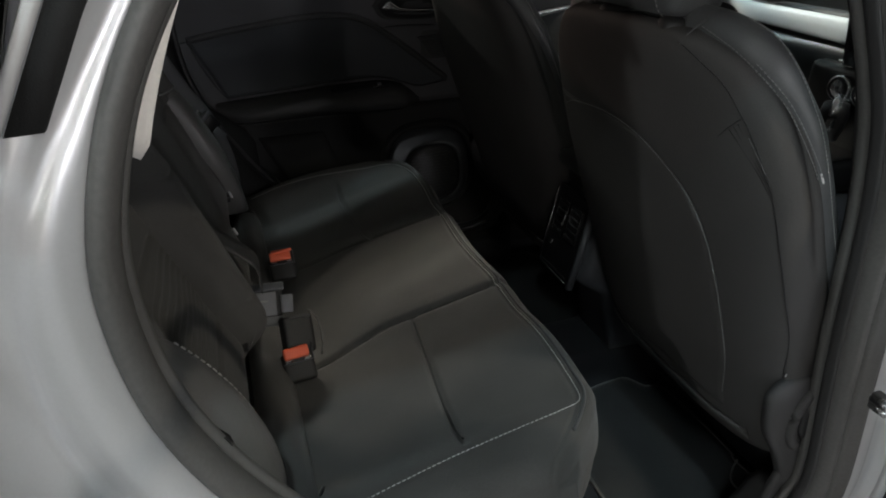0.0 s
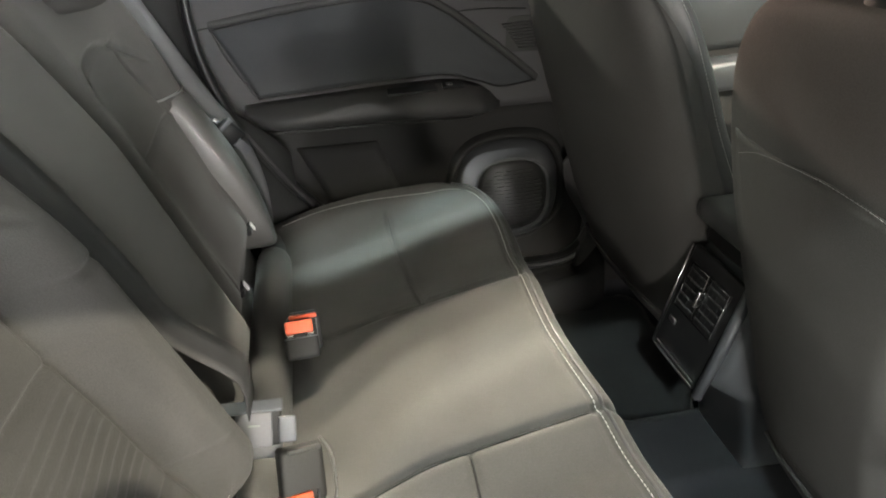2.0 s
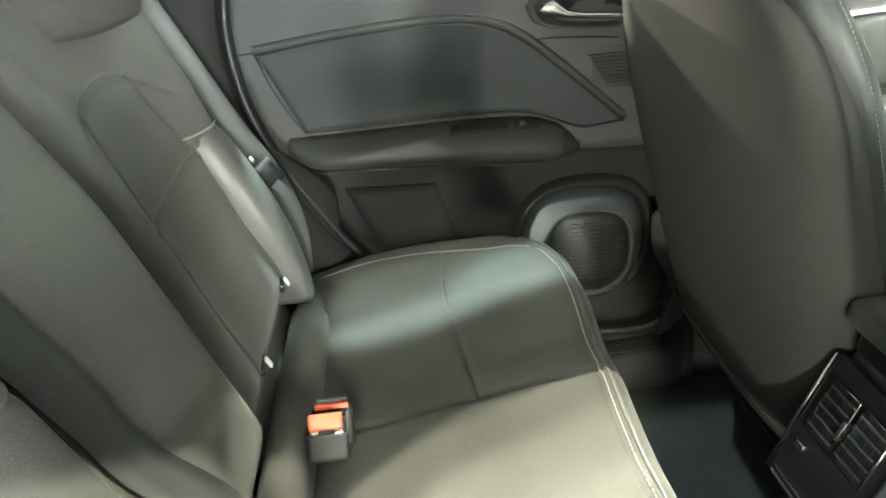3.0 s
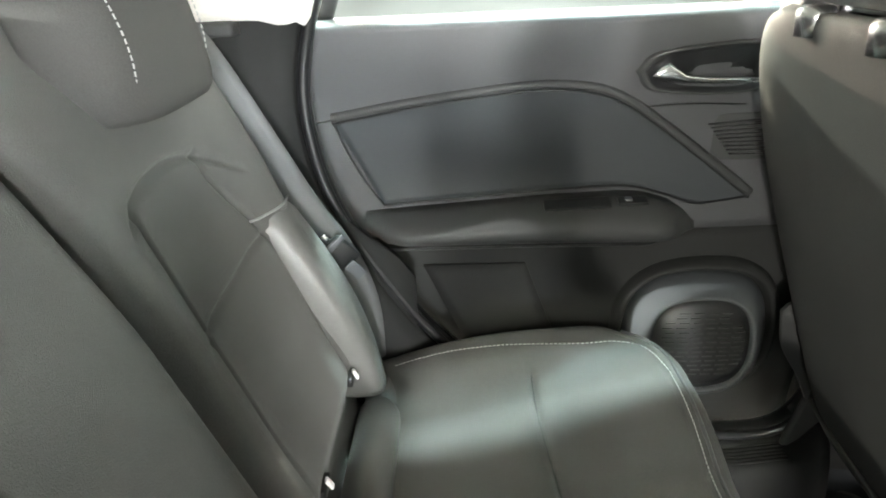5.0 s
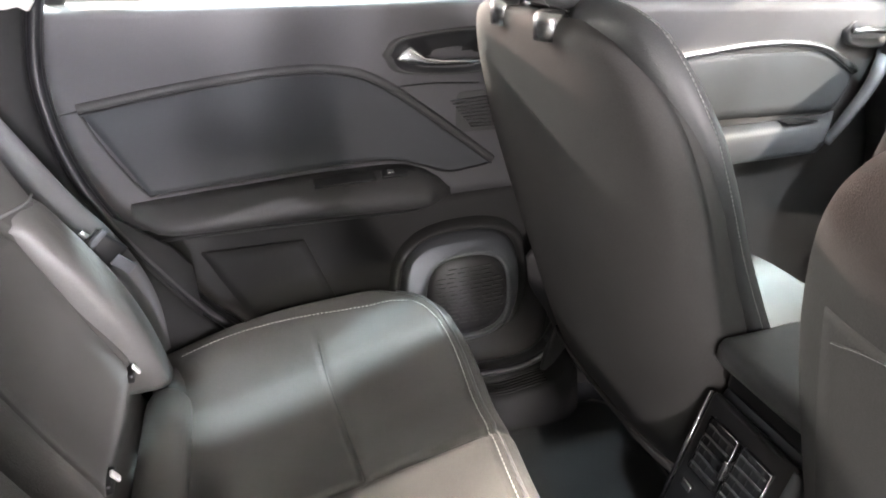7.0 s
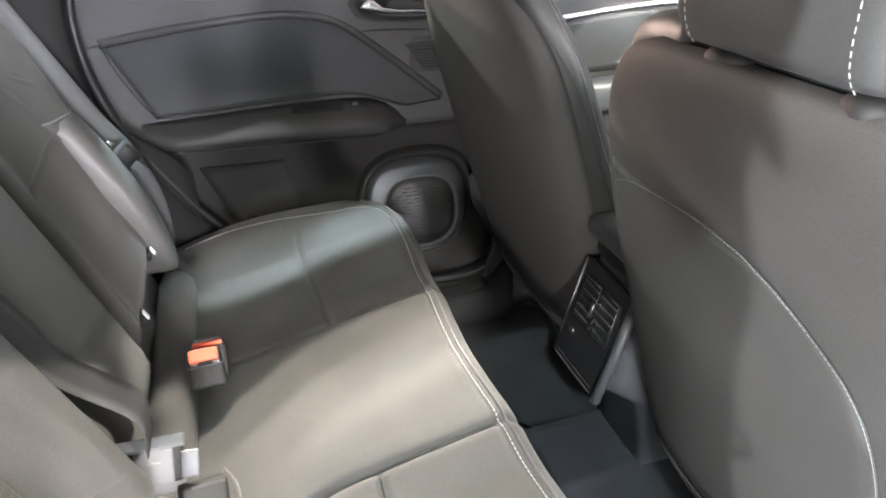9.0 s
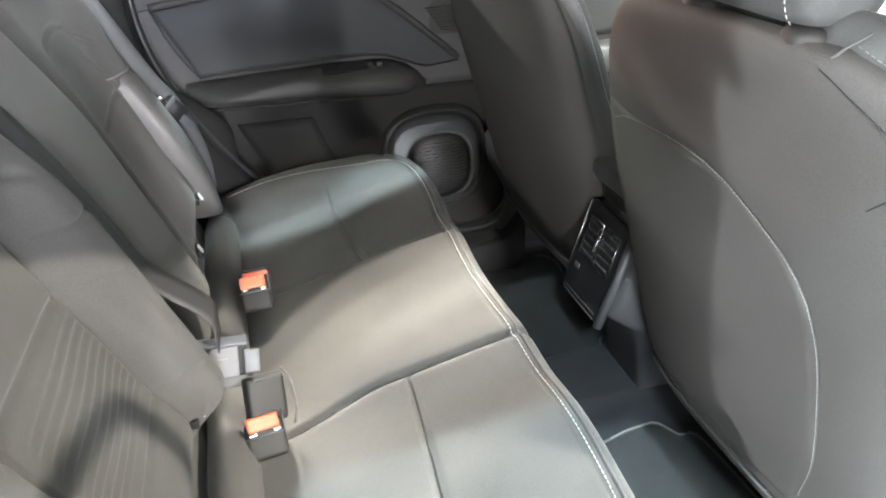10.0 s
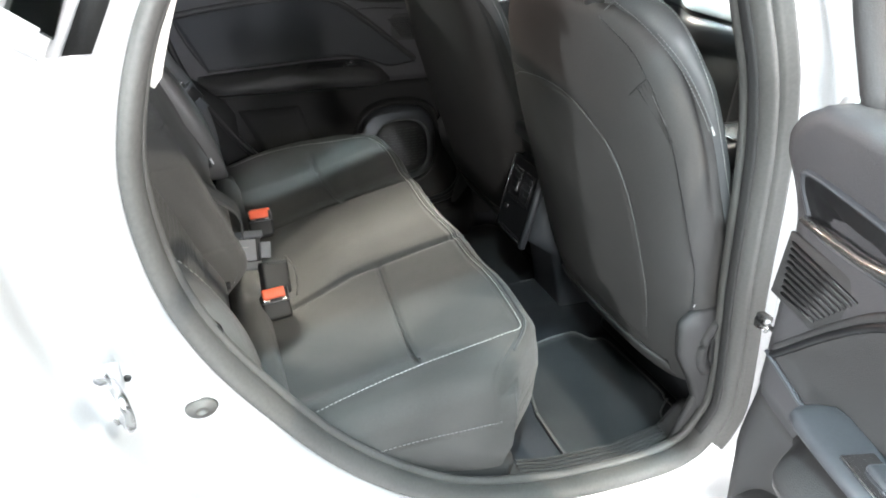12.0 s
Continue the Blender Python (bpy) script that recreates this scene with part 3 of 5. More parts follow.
def rear_door(s, at=None, label=""):
    near = s < 0
    pod_x = 0.490 if near else 0.628
    ahead = (lambda z: np.interp(z, [0.45, 0.8, 0.95, 1.056, 1.15, 1.20, 1.23, 1.255, 1.276], [0.62, 0.700, 0.716, 0.729, 0.747, 0.757, 0.750, 0.730, 0.69])) if near else (lambda z: front_edge(z) + 0.03)
    dy_at = lambda x, z: door_y(x, z + (0.016 * step(1.05, 1.23, z) if near else 0))
    sink = (lambda z: z - 0.016 * step(1.05, 1.26, z)) if near else (lambda z: z)
    ins_top = INS_TOP_OPEN if near else INS_TOP
    ins_low = INS_LOW
    door = thing("rear_door", label, "car door", "rear doors", at=at)

    def add(name, data, mat, parent=None, lab="", smooth=True):
        return part(name, mirrored(data, s), mat, parent or door, lab, smooth)

    rows = []
    for z in np.r_[np.linspace(0.43, 0.895, 25), np.linspace(0.915, 1.2, 17), np.linspace(1.21, 1.268, 8)]:
        a, b = rear_edge(z) - 0.03, ahead(z)
        r = [(x, door_y(x, z) + 0.012 * (1 - step(0, 0.03, x - a)) + 0.012 * (1 - step(0, 0.03, b - x)), sink(z)) for x in a + (b - a) * np.linspace(0, 1, 60)]
        rows.append(r)
    z = 1.276
    a, b = rear_edge(z) - 0.03, ahead(z)
    rows.append([(x, door_y(x, z) + 0.008, sink(z)) for x in a + (b - a) * np.linspace(0, 1, 60)])
    rows.append([(x, door_y(x, z) + 0.03, sink(z) + 0.002) for x in a + (b - a) * np.linspace(0, 1, 60)])
    # The upper panel's lighter tone stands for the light that falls on it.
    add("inner_panel", slab(rows[24:], (0, 0.02, 0)), LITTRIM, None, "dark grey moulded plastic inner panel")
    # Only the far door's lower panel has the shade in its colour.
    add("lower_panel", slab([[(x, y + 0.003, z) for x, y, z in r] for r in rows[:25]], (0, 0.02, 0)), PLASTIC if near else SHADETRIM, None, "darker hard plastic lower panel")

    # cloth insert with its raised bead
    rows = []
    for f in np.linspace(0, 1, 16):
        r = []
        for p, q in zip(ins_low, ins_top):
            x, z = p[0] * (1 - f) + q[0] * f, p[1] * (1 - f) + q[1] * f
            edge = min(f, 1 - f) * max(q[1] - p[1], 0.001)
            r.append((x, door_y(x, z) - 0.0045 + 0.003 * step(0.0, 0.03, edge), z))
        rows.append(r)
    add("insert", slab(rows, (0, 0.01, 0)), PLASTIC if near else INSERT, None, "dark grey soft door insert" if near else "blue-grey soft door insert")
    bead = [(x, door_y(x, z) - 0.002, z + 0.004) for x, z in ins_top]
    add("bead", tube(bead, 0.005 if near else 0.0085, 8), PLASTIC, None, "moulded bead over the insert")
    add("groove", tube([(x, door_y(x, z) - 0.0035, z - (0.008 if near else 0.006)) for x, z in ins_top], 0.005 if near else 0.0025, 6), BLACK)
    if near:
        add("bright_bead", tube([(x, door_y(x, z) - 0.006, z - 0.001) for x, z in ins_low], 0.003, 6), GREYTRIM, None, "thin grey bead below the insert")
    else:
        add("groove", tube([(x, door_y(x, z) - 0.003, z - 0.001) for x, z in ins_low], 0.003, 6), BLACK)
    add("groove", tube([(x, door_y(x, z) - 0.003, z) for x, z in curved([(-0.03, 1.118), (-0.01, 1.06), (0.02, 1.0), (0.045, 0.962)], 20)], 0.0025, 6), BLACK)
    add("groove", tube([(x, door_y(x, z) - 0.001, z) for x, z in curved([(-0.03, 1.118), (-0.06, 1.113)], 8)], 0.002, 6), BLACK)
    add("groove", tube([(x, door_y(x, z) - 0.001, z) for x, z in curved([(0.47, 1.12), (0.56, 1.125), (0.66, 1.12)], 12)], 0.0018, 6), BLACK)

    # armrest: lofted along the door
    rings = []
    for x in np.r_[np.linspace(0.012, 0.05, 6), np.linspace(0.08, 0.54, 24), np.linspace(0.55, 0.605, 10)]:
        top = np.interp(x, [0.0, 0.05, 0.35, 0.46, 0.51, 0.55, 0.58, 0.605], [0.948, 0.953, 0.972, 0.975, 0.971, 0.957, 0.936, 0.908])
        low = np.interp(x, [0.0, 0.05, 0.30, 0.50, 0.605], [0.922, 0.902, 0.900, 0.897, 0.895])
        dep = 0.074 * step(0.0, 0.12, x + 0.03) * step(0.612, 0.53, x) + 0.003
        h = top - low
        sec = [(0.70, top), (0.70 - 0.35 * dep, top - 0.05 * h), (0.70 - 0.8 * dep, top - 0.28 * h), (0.70 - 0.97 * dep, top - 0.45 * h), (0.70 - dep, top - 0.62 * h), (0.70 - 0.93 * dep, top - 0.85 * h), (0.70 - 0.7 * dep, low), (0.70 - 0.2 * dep, low + 0.01), (0.702, low + 0.02), (0.702, top - 0.01)]
        rings.append([(x, y, z) for y, z in sec])
    arm = add("armrest", loft(rings), PLASTIC, None, "dark grey padded door armrest")
    pocket = box(0.385, 0.663, 0.9655, 0.115, 0.026, 0.006, 0.002, pose(0, 0, 0, 20, -2.0, 0))
    add("grip_pocket", pocket, BLACK, arm, "dark recessed grip pocket")
    sw = box(0.480, 0.663, 0.9685, 0.05, 0.02, 0.006, 0.002, pose(0, 0, 0, 20, 0, 0))
    add("switch_plate", sw, BLACK, arm, "window switch plate")
    add("switch", box(0.472, 0.661, 0.972, 0.014, 0.011, 0.006, 0.002, pose(0, 0, 0, 20, 0, 0)), SILVER, arm, "window switch")
    if near:
        # Added paler piece: light on the armrest's top put into colour.
        add("arm_cap", loft([[(x, 0.672 + 0.030 * w * np.sign(np.cos(q)) * abs(np.cos(q)) ** 0.5, 0.976 + 0.010 * w * np.sign(np.sin(q)) * abs(np.sin(q)) ** 0.6) for q in np.linspace(0, 2 * np.pi, 20, endpoint=False)] for x, w in ((0.40, 0.9), (0.50, 1.0), (0.555, 1.0), (0.572, 0.85), (0.58, 0.4))]), GREYTRIM, arm, "pale grey cap of the armrest")
        add("switch_plate", box(0.470, 0.668, 0.9875, 0.075, 0.034, 0.004, 0.0015), SILVER, arm, "satin window switch plate")
        add("switch", box(0.478, 0.672, 0.992, 0.026, 0.018, 0.008, 0.003), GREYTRIM, arm, "grey window switch")
        add("switch_mark", box(0.455, 0.672, 0.9905, 0.008, 0.008, 0.003, 0.001), TAGWHITE, arm)
    add("trim_line", tube([(x, 0.636 + 0.06 * step(0.5, 0.6, x), z) for x, z in curved([(0.05, 0.90), (0.3, 0.90), (0.5, 0.897), (0.58, 0.90)], 24)], 0.0022, 6), BLACK, arm)

    # handle bowl, bezel and lever
    bez = curved([(0.485, 1.184), (0.515, 1.212), (0.655, 1.222), (0.682, 1.19), (0.66, 1.148), (0.52, 1.152), (0.485, 1.184)], 48)[:-1]
    if near:
        bez = curved([(0.698, 1.165), (0.690, 1.186), (0.62, 1.186), (0.545, 1.178), (0.525, 1.160), (0.55, 1.138), (0.655, 1.126), (0.685, 1.138), (0.698, 1.165)], 48)[:-1]
    drop, shift = (0.024, 0.014) if near else (0.0, 0.0)
    c = bez.mean(0)
    rings = []
    for k, dy in ((1.16, 0.004), (1.12, -0.004), (1.0, -0.006), (0.93, -0.004), (0.85, -0.0025), (0.3, -0.0025)):
        rings.append([(c[0] + (x - c[0]) * k, dy_at(x, z) + dy, c[1] + (z - c[1]) * k) for x, z in bez])
    bowl = add("handle_bowl", loft(rings, False), BLACK, None, "black door handle bowl")
    rings = []
    for k, dy in ((1.17, 0.002), (1.13, -0.006), (1.04, -0.008), (1.0, -0.004)):
        rings.append([(c[0] + (x - c[0]) * k, dy_at(x, z) + dy, c[1] + (z - c[1]) * k) for x, z in bez])
    # The near rim is coloured paler for the light that strikes it.
    add("bezel", sheet(rings, closed=True), GREYTRIM if near else PLASTIC, bowl, "pale grey rim of the handle bowl" if near else "")
    lever = []
    for x, hz, hw in ((0.494, 1.183, 0.002), (0.505, 1.186, 0.011), (0.518, 1.188, 0.017), (0.53, 1.183, 0.013), (0.545, 1.176, 0.008), (0.58, 1.172, 0.006), (0.63, 1.171, 0.006), (0.668, 1.171, 0.005)):
        lever.append([(x + shift, dy_at(0.55, 1.18 - drop) - 0.008 + 0.007 * np.cos(q), hz - drop - 0.005 + hw * np.sin(q)) for q in np.linspace(0, 2 * np.pi, 12, endpoint=False)])
    add("lever", loft(lever), SILVER, bowl, "satin silver door lever")

    # small tweeter grille ahead of the handle
    tw = thing_grille(add)

    # lower pocket lip and loudspeaker pod
    rows = []
    for f in np.linspace(0, 1, 10):
        rows.append([(x + 0.06 * (1 - f), door_y(x, 0.8) - 0.002 - 0.016 * np.sin(np.pi * min(1, f * 1.1)) * 0.5, 0.60 + 0.24 * f) for x in np.linspace(0.16 - 0.05 * f, 0.33 - 0.03 * f, 10)])
    # Pocket of the far door: shade again put into the colour.
    add("pocket_panel", slab(rows, (0, 0.006, 0)), PLASTIC if near else SHADETRIM, None, "moulded lower door pocket")
    pod = lathe([(0.165, 0.012), (0.162, -0.012), (0.157, -0.026), (0.152, -0.031), (0.147, -0.030), (0.142, -0.022), (0.139, -0.006), (0.137, 0.004)], (pod_x, 0.700, 0.680), 56, squash=0.98)
    def squarer(v):
        out = []
        for x, y, z in v:
            dx, dz = x - pod_x, z - 0.680
            r = math.hypot(dx, dz) + 1e-9
            k = (abs(dx / r) ** 3 + abs(dz / r) ** 3) ** (-1 / 3)
            out.append((pod_x + dx * (1 + 0.75 * (k - 1)), y, 0.680 + dz * (1 + 0.75 * (k - 1))))
        return out

    v, f = pod
    v = squarer(v)
    # The far speaker surround is coloured dark for shade, the near one isn't.
    add("speaker_pod", (v, f[:-2]), PLASTIC if near else SHADETRIM, None, "moulded loudspeaker surround")
    # the drum leans: its face looks a little upwards
    def drum(profile, n=56):
        v, f = lathe(profile, (pod_x, 0.700, 0.680), n, squash=0.98)
        v = squarer(v)
        return [(x, y + 0.16 * (z - 0.680) * min(1, max(0, (0.700 - y) / 0.05)), z) for x, y, z in v], f
    v, f = drum([(0.137, 0.006), (0.135, -0.020), (0.131, -0.032), (0.124, -0.042), (0.112, -0.055), (0.102, -0.064), (0.097, -0.067), (0.093, -0.064), (0.092, -0.055)])
    add("grille_ring", (v, f[:-2]), INSERT, None, "smooth rounded grille ring")
    grille = add("speaker_grille", drum([(0.093, -0.03), (0.092, -0.058), (0.075, -0.062), (0.04, -0.064), (0.001, -0.065)]), BLACK, None, "black slotted loudspeaker grille")
    for row_i in range(14):
        zz = 0.620 + row_i * 0.0095
        for col in range(6):
            xx = pod_x - 0.065 + col * 0.026 + (row_i % 2) * 0.006
            if (xx - pod_x) ** 2 + (zz - 0.680) ** 2 < 0.0066:
                rr = np.hypot(xx - pod_x, zz - 0.680)
                yy = 0.700 - np.interp(rr, [0.001, 0.04, 0.075, 0.092], [0.0655, 0.0645, 0.0625, 0.0585]) + 0.16 * (zz - 0.680)
                add("slot", box(xx, yy, zz, 0.018, 0.003, 0.0028, 0), PLASTIC, grille, smooth=False)

    # outer skin and window frame
    rows = []
    for z in np.linspace(0.42, 1.275, 24):
        a, b = rear_edge(z) - 0.10, (0.79 if s > 0 else ahead(z) + 0.03)
        rows.append([(x, 0.795 - 0.03 * step(0.65, 0.42, z) + 0.008 * np.sin(np.pi * (z - 0.42) / 0.85), z) for x in np.linspace(a, b, 20)])
    add("outer_skin", slab(rows, (0, -0.012, 0)), PAINT, None, "white painted outer door skin")
    rows = [[(x, y, z) for y in np.linspace(0.735, 0.79, 3)] for x, z in zip([min(ahead(z) + (0.012 if s < 0 else -0.016), 0.782) for z in np.linspace(0.45, 1.25, 20)], np.linspace(0.45, 1.25, 20))]
    add("leading_edge", slab(rows, (0.01, 0, 0)), PAINT, None, "painted front edge of the door")
    rows = [[(x, y, z) for y in np.linspace(0.70, 0.79, 3)] for x, z in zip(rear_edge(np.linspace(0.47, 1.28, 30)) - 0.034, np.linspace(0.47, 1.28, 30))]
    add("trailing_edge", slab(rows, (-0.01, 0, 0)), PAINT, None)
    fr = [(x, 0.735 - lean(z), z) for x, z in curved([(-0.035, 1.28), (0.01, 1.37), (0.08, 1.44), (0.16, 1.49), (0.35, 1.505), (0.52, 1.49), (0.61, 1.43), (0.68, 1.29)], 60)]
    if near:
        fr = [(x, 0.715 - lean(z), z) for x, z in curved([(-0.035, 1.28), (0.01, 1.37), (0.08, 1.44), (0.16, 1.49), (0.35, 1.505), (0.56, 1.50), (0.695, 1.47), (0.728, 1.40), (0.722, 1.345), (0.679, 1.255)], 60)]
    add("window_frame", tube(fr, 0.014 if near else 0.02, 10), PLASTIC if near else BLACK, None, "dark window frame")
    rows = []
    for f in np.linspace(0, 1, 6):
        rows.append([(x, 0.735 - lean(1.27 + 0.21 * f), 1.265 + (0.225 - 0.35 * abs(x - 0.33) ** 1.6) * f) for x in np.linspace(-0.02, 0.66, 12)])
    pane = add("window_pane", slab(rows, (0, 0.004, 0)), GLASS, None, "clear window glass")
    pane.visible_shadow = False
    return door


def thing_grille(add):
    g = add("tweeter_panel", box(0.664, 0.7045, 1.064, 0.122, 0.006, 0.082, 0.002), PLASTIC, None, "slotted tweeter grille")
    for k in range(9):
        f = k / 8
        a, b = (0.715 - 0.010 * f, 1.095 - 0.062 * f), (0.604 + 0.042 * f, 1.088 - 0.053 * f)
        add("tweeter_slot", tube([(a[0], 0.7005, a[1]), (b[0], 0.7005, b[1])], 0.0019, 6), BLACK, g)
    return g


rear_door(1, label="closed rear car door with a blue-grey insert")
HINGE, SWING = (0.76, -0.84), 74
rear_door(-1, pose(HINGE[0], HINGE[1], 0, 0, 0, SWING) @ pose(-HINGE[0], -HINGE[1], 0), "open rear car door of dark grey plastic")


# ---- rear bench ----
bench = thing("rear_bench_seat", "dark grey cloth and vinyl rear bench seat", "car seat")


def cushion_front(y):
    a = abs(y)
    return 0.522 + 0.010 * np.cos((a - 0.36) * 8) - 0.10 * step(0.44, 0.615, a) ** 1.6 + 0.008 * step(0.25, 0.42, y)


def cushion_top(x, y):
    a = abs(y)
    z = 0.668 + 0.205 * (x - 0.07)
    z += 0.026 * step(0.26, 0.13, a) * step(0.10, 0.28, x)
    z += 0.030 * step(0.44, 0.55, a) * step(0.5, 0.2, x) + 0.014 * step(0.44, 0.53, a)
    z += 0.012 * np.exp(-((a - 0.33) / 0.11) ** 2) * step(0.3, 0.44, x)
    z -= 0.010 * np.exp(-((a - 0.33) / 0.12) ** 2) * np.exp(-((x - 0.19) / 0.11) ** 2)
    z += 0.015 * step(0.34, 0.53, y) * step(0.0, 0.16, x)
    # seams
    z += groove(a - 0.165 - 0.02 * step(0.3, 0.05, x), 0.006, 0.008) * step(0.02, 0.08, x)
    z += groove(x - 0.302 - 0.01 * np.sin(a * 9), 0.006, 0.009) * step(0.16, 0.18, a) * step(0.51, 0.485, a)
    z += groove(x - (cushion_front(y) - 0.040), 0.004, 0.0035)
    return z


def cushion_mesh():
    ny = 300
    ys = np.sign(np.linspace(-1, 1, ny)) * (1 - (1 - np.abs(np.linspace(-1, 1, ny))) ** 1.15) * 0.605
    us = np.r_[np.linspace(0, 0.86, 120), np.linspace(0.866, 1, 30)]
    r = 0.042
    grid = []
    for y in ys:
        row = []
        dy = 0.605 - abs(y)
        for u in us:
            x = 0.02 + (cushion_front(y) - 0.02) * u
            dx = cushion_front(y) - x
            drop = 0.0
            d = r - (max(0, r - dx) ** 2 + max(0, r - dy) ** 2) ** 0.5
            if d < r:
                d = max(0.0, d)
                drop = r - (r * r - (r - d) ** 2) ** 0.5
            row.append((x, y, cushion_top(x, y) - drop))
        grid.append(row)
    v, f = sheet(grid)
    m = len(us)
    loop = [(0, j) for j in range(m)] + [(i, m - 1) for i in range(1, ny)] + [(ny - 1, j) for j in range(m - 2, -1, -1)] + [(i, 0) for i in range(ny - 2, 0, -1)]
    base = [i * m + j for i, j in loop]
    prev = base
    for k, (fz, pull) in enumerate(((0.14, -0.004), (0.26, -0.006), (0.29, -0.003), (0.32, -0.005), (0.55, -0.004), (0.8, 0.008), (0.93, 0.024), (1.0, 0.05))):
        cur = []
        for b in base:
            x, y, z = v[b]
            cur.append(len(v))
            foot = 0.600 - 0.10 * step(0.12, 0.44, x)
            zz = z + (foot - z) * fz
            v.append((x - pull * 1.6 * step(0.3, 0.5, x), y * (1 - pull * 1.3), zz))
        for i in range(len(base)):
            j = (i + 1) % len(base)
            f.append((prev[i], prev[j], cur[j], cur[i]))
        prev = cur
    return v, f


cushion = part("cushion", cushion_mesh(), CLOTH, bench, "dark grey cloth seat cushion with sewn seams")
front = [(cushion_front(y) - 0.036, y, cushion_top(cushion_front(y) - 0.036, y) + 0.0015) for y in np.linspace(-0.53, 0.53, 160)]


def side_line(s, off=0.0):
    return [(x, s * (0.520 + 0.028 * step(0.5, 0.1, x)), cushion_top(x, 0.520 + 0.028 * step(0.5, 0.1, x)) + 0.001) for x in np.linspace(0.06, 0.445, 50)]


near_line = curved(side_line(-1)[::6] + [(0.480, -0.500, cushion_top(0.480, -0.50) + 0.001), front[12]], 120)
far_line = curved(side_line(1)[::6] + [(0.480, 0.500, cushion_top(0.480, 0.50) + 0.001), front[-13]], 120)
part("stitching", stitches(near_line), THREAD, cushion, "pale contrast stitching")
part("stitching", stitches(far_line), THREAD, cushion)
part("stitching", stitches(front[12:-12]), THREAD, cushion)
low = []
for x in np.linspace(0.06, 0.40, 50):
    top = cushion_top(x, 0.605) - 0.042
    low.append((x, -0.6105, top + (0.600 - 0.10 * step(0.12, 0.44, x) - top) * 0.285))
part("lower_stitching", stitches(low), DARKTHREAD, cushion, "grey lower stitching")
for s in (1, -1):
    part("seam", tube([(x, s * (0.165 + 0.02 * step(0.3, 0.05, x)), cushion_top(x, 0.165 + 0.02 * step(0.3, 0.05, x)) + 0.0005) for x in np.linspace(0.06, cushion_front(0.165) - 0.045, 60)], 0.0014, 5), BLACK, cushion)
    part("seam", tube([(0.302 + 0.01 * np.sin(a * 9), s * a, cushion_top(0.302 + 0.01 * np.sin(a * 9), a) + 0.0005) for a in np.linspace(0.172, 0.49, 60)], 0.0016, 5), BLACK, cushion)
# piping along the front roll
part("piping", tube([(cushion_front(y) - 0.026, y, cushion_top(cushion_front(y) - 0.03, y) - 0.0005) for y in np.linspace(-0.55, 0.55, 160)], 0.0028, 6), VINYL, cushion)
for y0 in (0.475, -0.475):
    part("tuft", tube([(0.074, y0, 0.676), (0.08, y0 + 0.012, 0.677), (0.084, y0 + 0.02, 0.677)], 0.003, 6), BLACK, cushion)

RECL = 0.34


def back_x(y, z):
    """The backrest's front face."""
    a = abs(y)
    x = 0.006 - RECL * (z - 0.78) - 0.05 * step(0.80, 0.69, z)
    x -= 0.05 * step(1.20, 1.34, z) ** 2
    pad = np.exp(-((a - 0.325) / 0.13) ** 6)
    x -= 0.016 * pad * step(0.78, 0.90, z) * step(1.22, 1.12, z)
    x += 0.010 * np.exp(-((a - 0.325) / 0.10) ** 2) * np.exp(-((z - 0.93) / 0.07) ** 2)
    rise = step(1.30, 1.08, z) * step(0.71, 0.82, z)
    x += (0.052 * np.exp(-((y + 0.170) / 0.034) ** 4) + 0.034 * np.exp(-((y - 0.01) / 0.104) ** 6)) * rise
    x += 0.010 * np.exp(-((y - 0.165) / 0.04) ** 2) * rise
    x += 0.014 * np.exp(-((a - 0.50) / 0.05) ** 2) * step(1.28, 1.1, z) * step(0.76, 0.9, z)
    # sewn seams
    arch = 1.175 - 2.2 * (a - 0.30) ** 2
    inner, outer = 0.195 + 0.02 * step(0.9, 1.15, z), 0.445 - 0.06 * step(1.0, 1.17, z)
    inside = step(0.17, 0.2, a) * step(0.47, 0.44, a)
    x += groove(a - inner, 0.005, 0.007) * step(1.18, 1.14, z) * step(0.70, 0.74, z)
    x += groove(a - outer, 0.005, 0.007) * step(1.18, 1.14, z) * step(0.70, 0.74, z)
    x += groove(z - arch, 0.006, 0.015 if y < 0 else 0.009) * inside
    x += groove(z - 1.022 - 0.05 * (a - 0.3), 0.004, 0.005) * inside
    x += groove(z - 0.852, 0.004, 0.005) * inside * (y < 0)
    x += groove(y + 0.118, 0.008, 0.016) * rise
    x += groove(y + 0.212, 0.007, 0.012) * rise
    x += groove(z - 1.085, 0.004, 0.005) * step(-0.205, -0.20, y) * step(-0.12, -0.13, y)
    # upright pleats in the middle of each pad
    if y < 0 and 0.872 < z < 1.008 and 0.215 < a < 0.425:
        x += 0.0013 * np.sin(z * 2 * np.pi / 0.0125) * step(0.872, 0.882, z) * step(1.008, 0.998, z) * step(0.215, 0.235, a) * step(0.425, 0.40, a)
    return x


def back_mesh(y0, y1, ny, nz=260):
    rows = []
    r = 0.045
    for z in np.linspace(0.655, 1.345, nz):
        row = []
        for y in np.linspace(y0, y1, ny):
            d = min(y - y0, y1 - y, 1.345 - z)
            e1, e2 = min(y - y0, y1 - y), 1.345 - z
            d = r - (max(0, r - e1) ** 2 + max(0, r - e2) ** 2) ** 0.5
            drop = 0.0
            if d < r:
                d = max(0.0, d)
                drop = r - (r * r - (r - d) ** 2) ** 0.5
            row.append((back_x(y, z) - drop, y, z))
        rows.append(row)
    return slab(rows, (-0.10, 0, -0.03))


for nm, y0, y1, n in (("backrest", -0.545, 0.118, 330), ("backrest", 0.124, 0.545, 210)):
    part(nm, back_mesh(y0, y1, n), CLOTH, bench, "dark grey cloth split backrest")


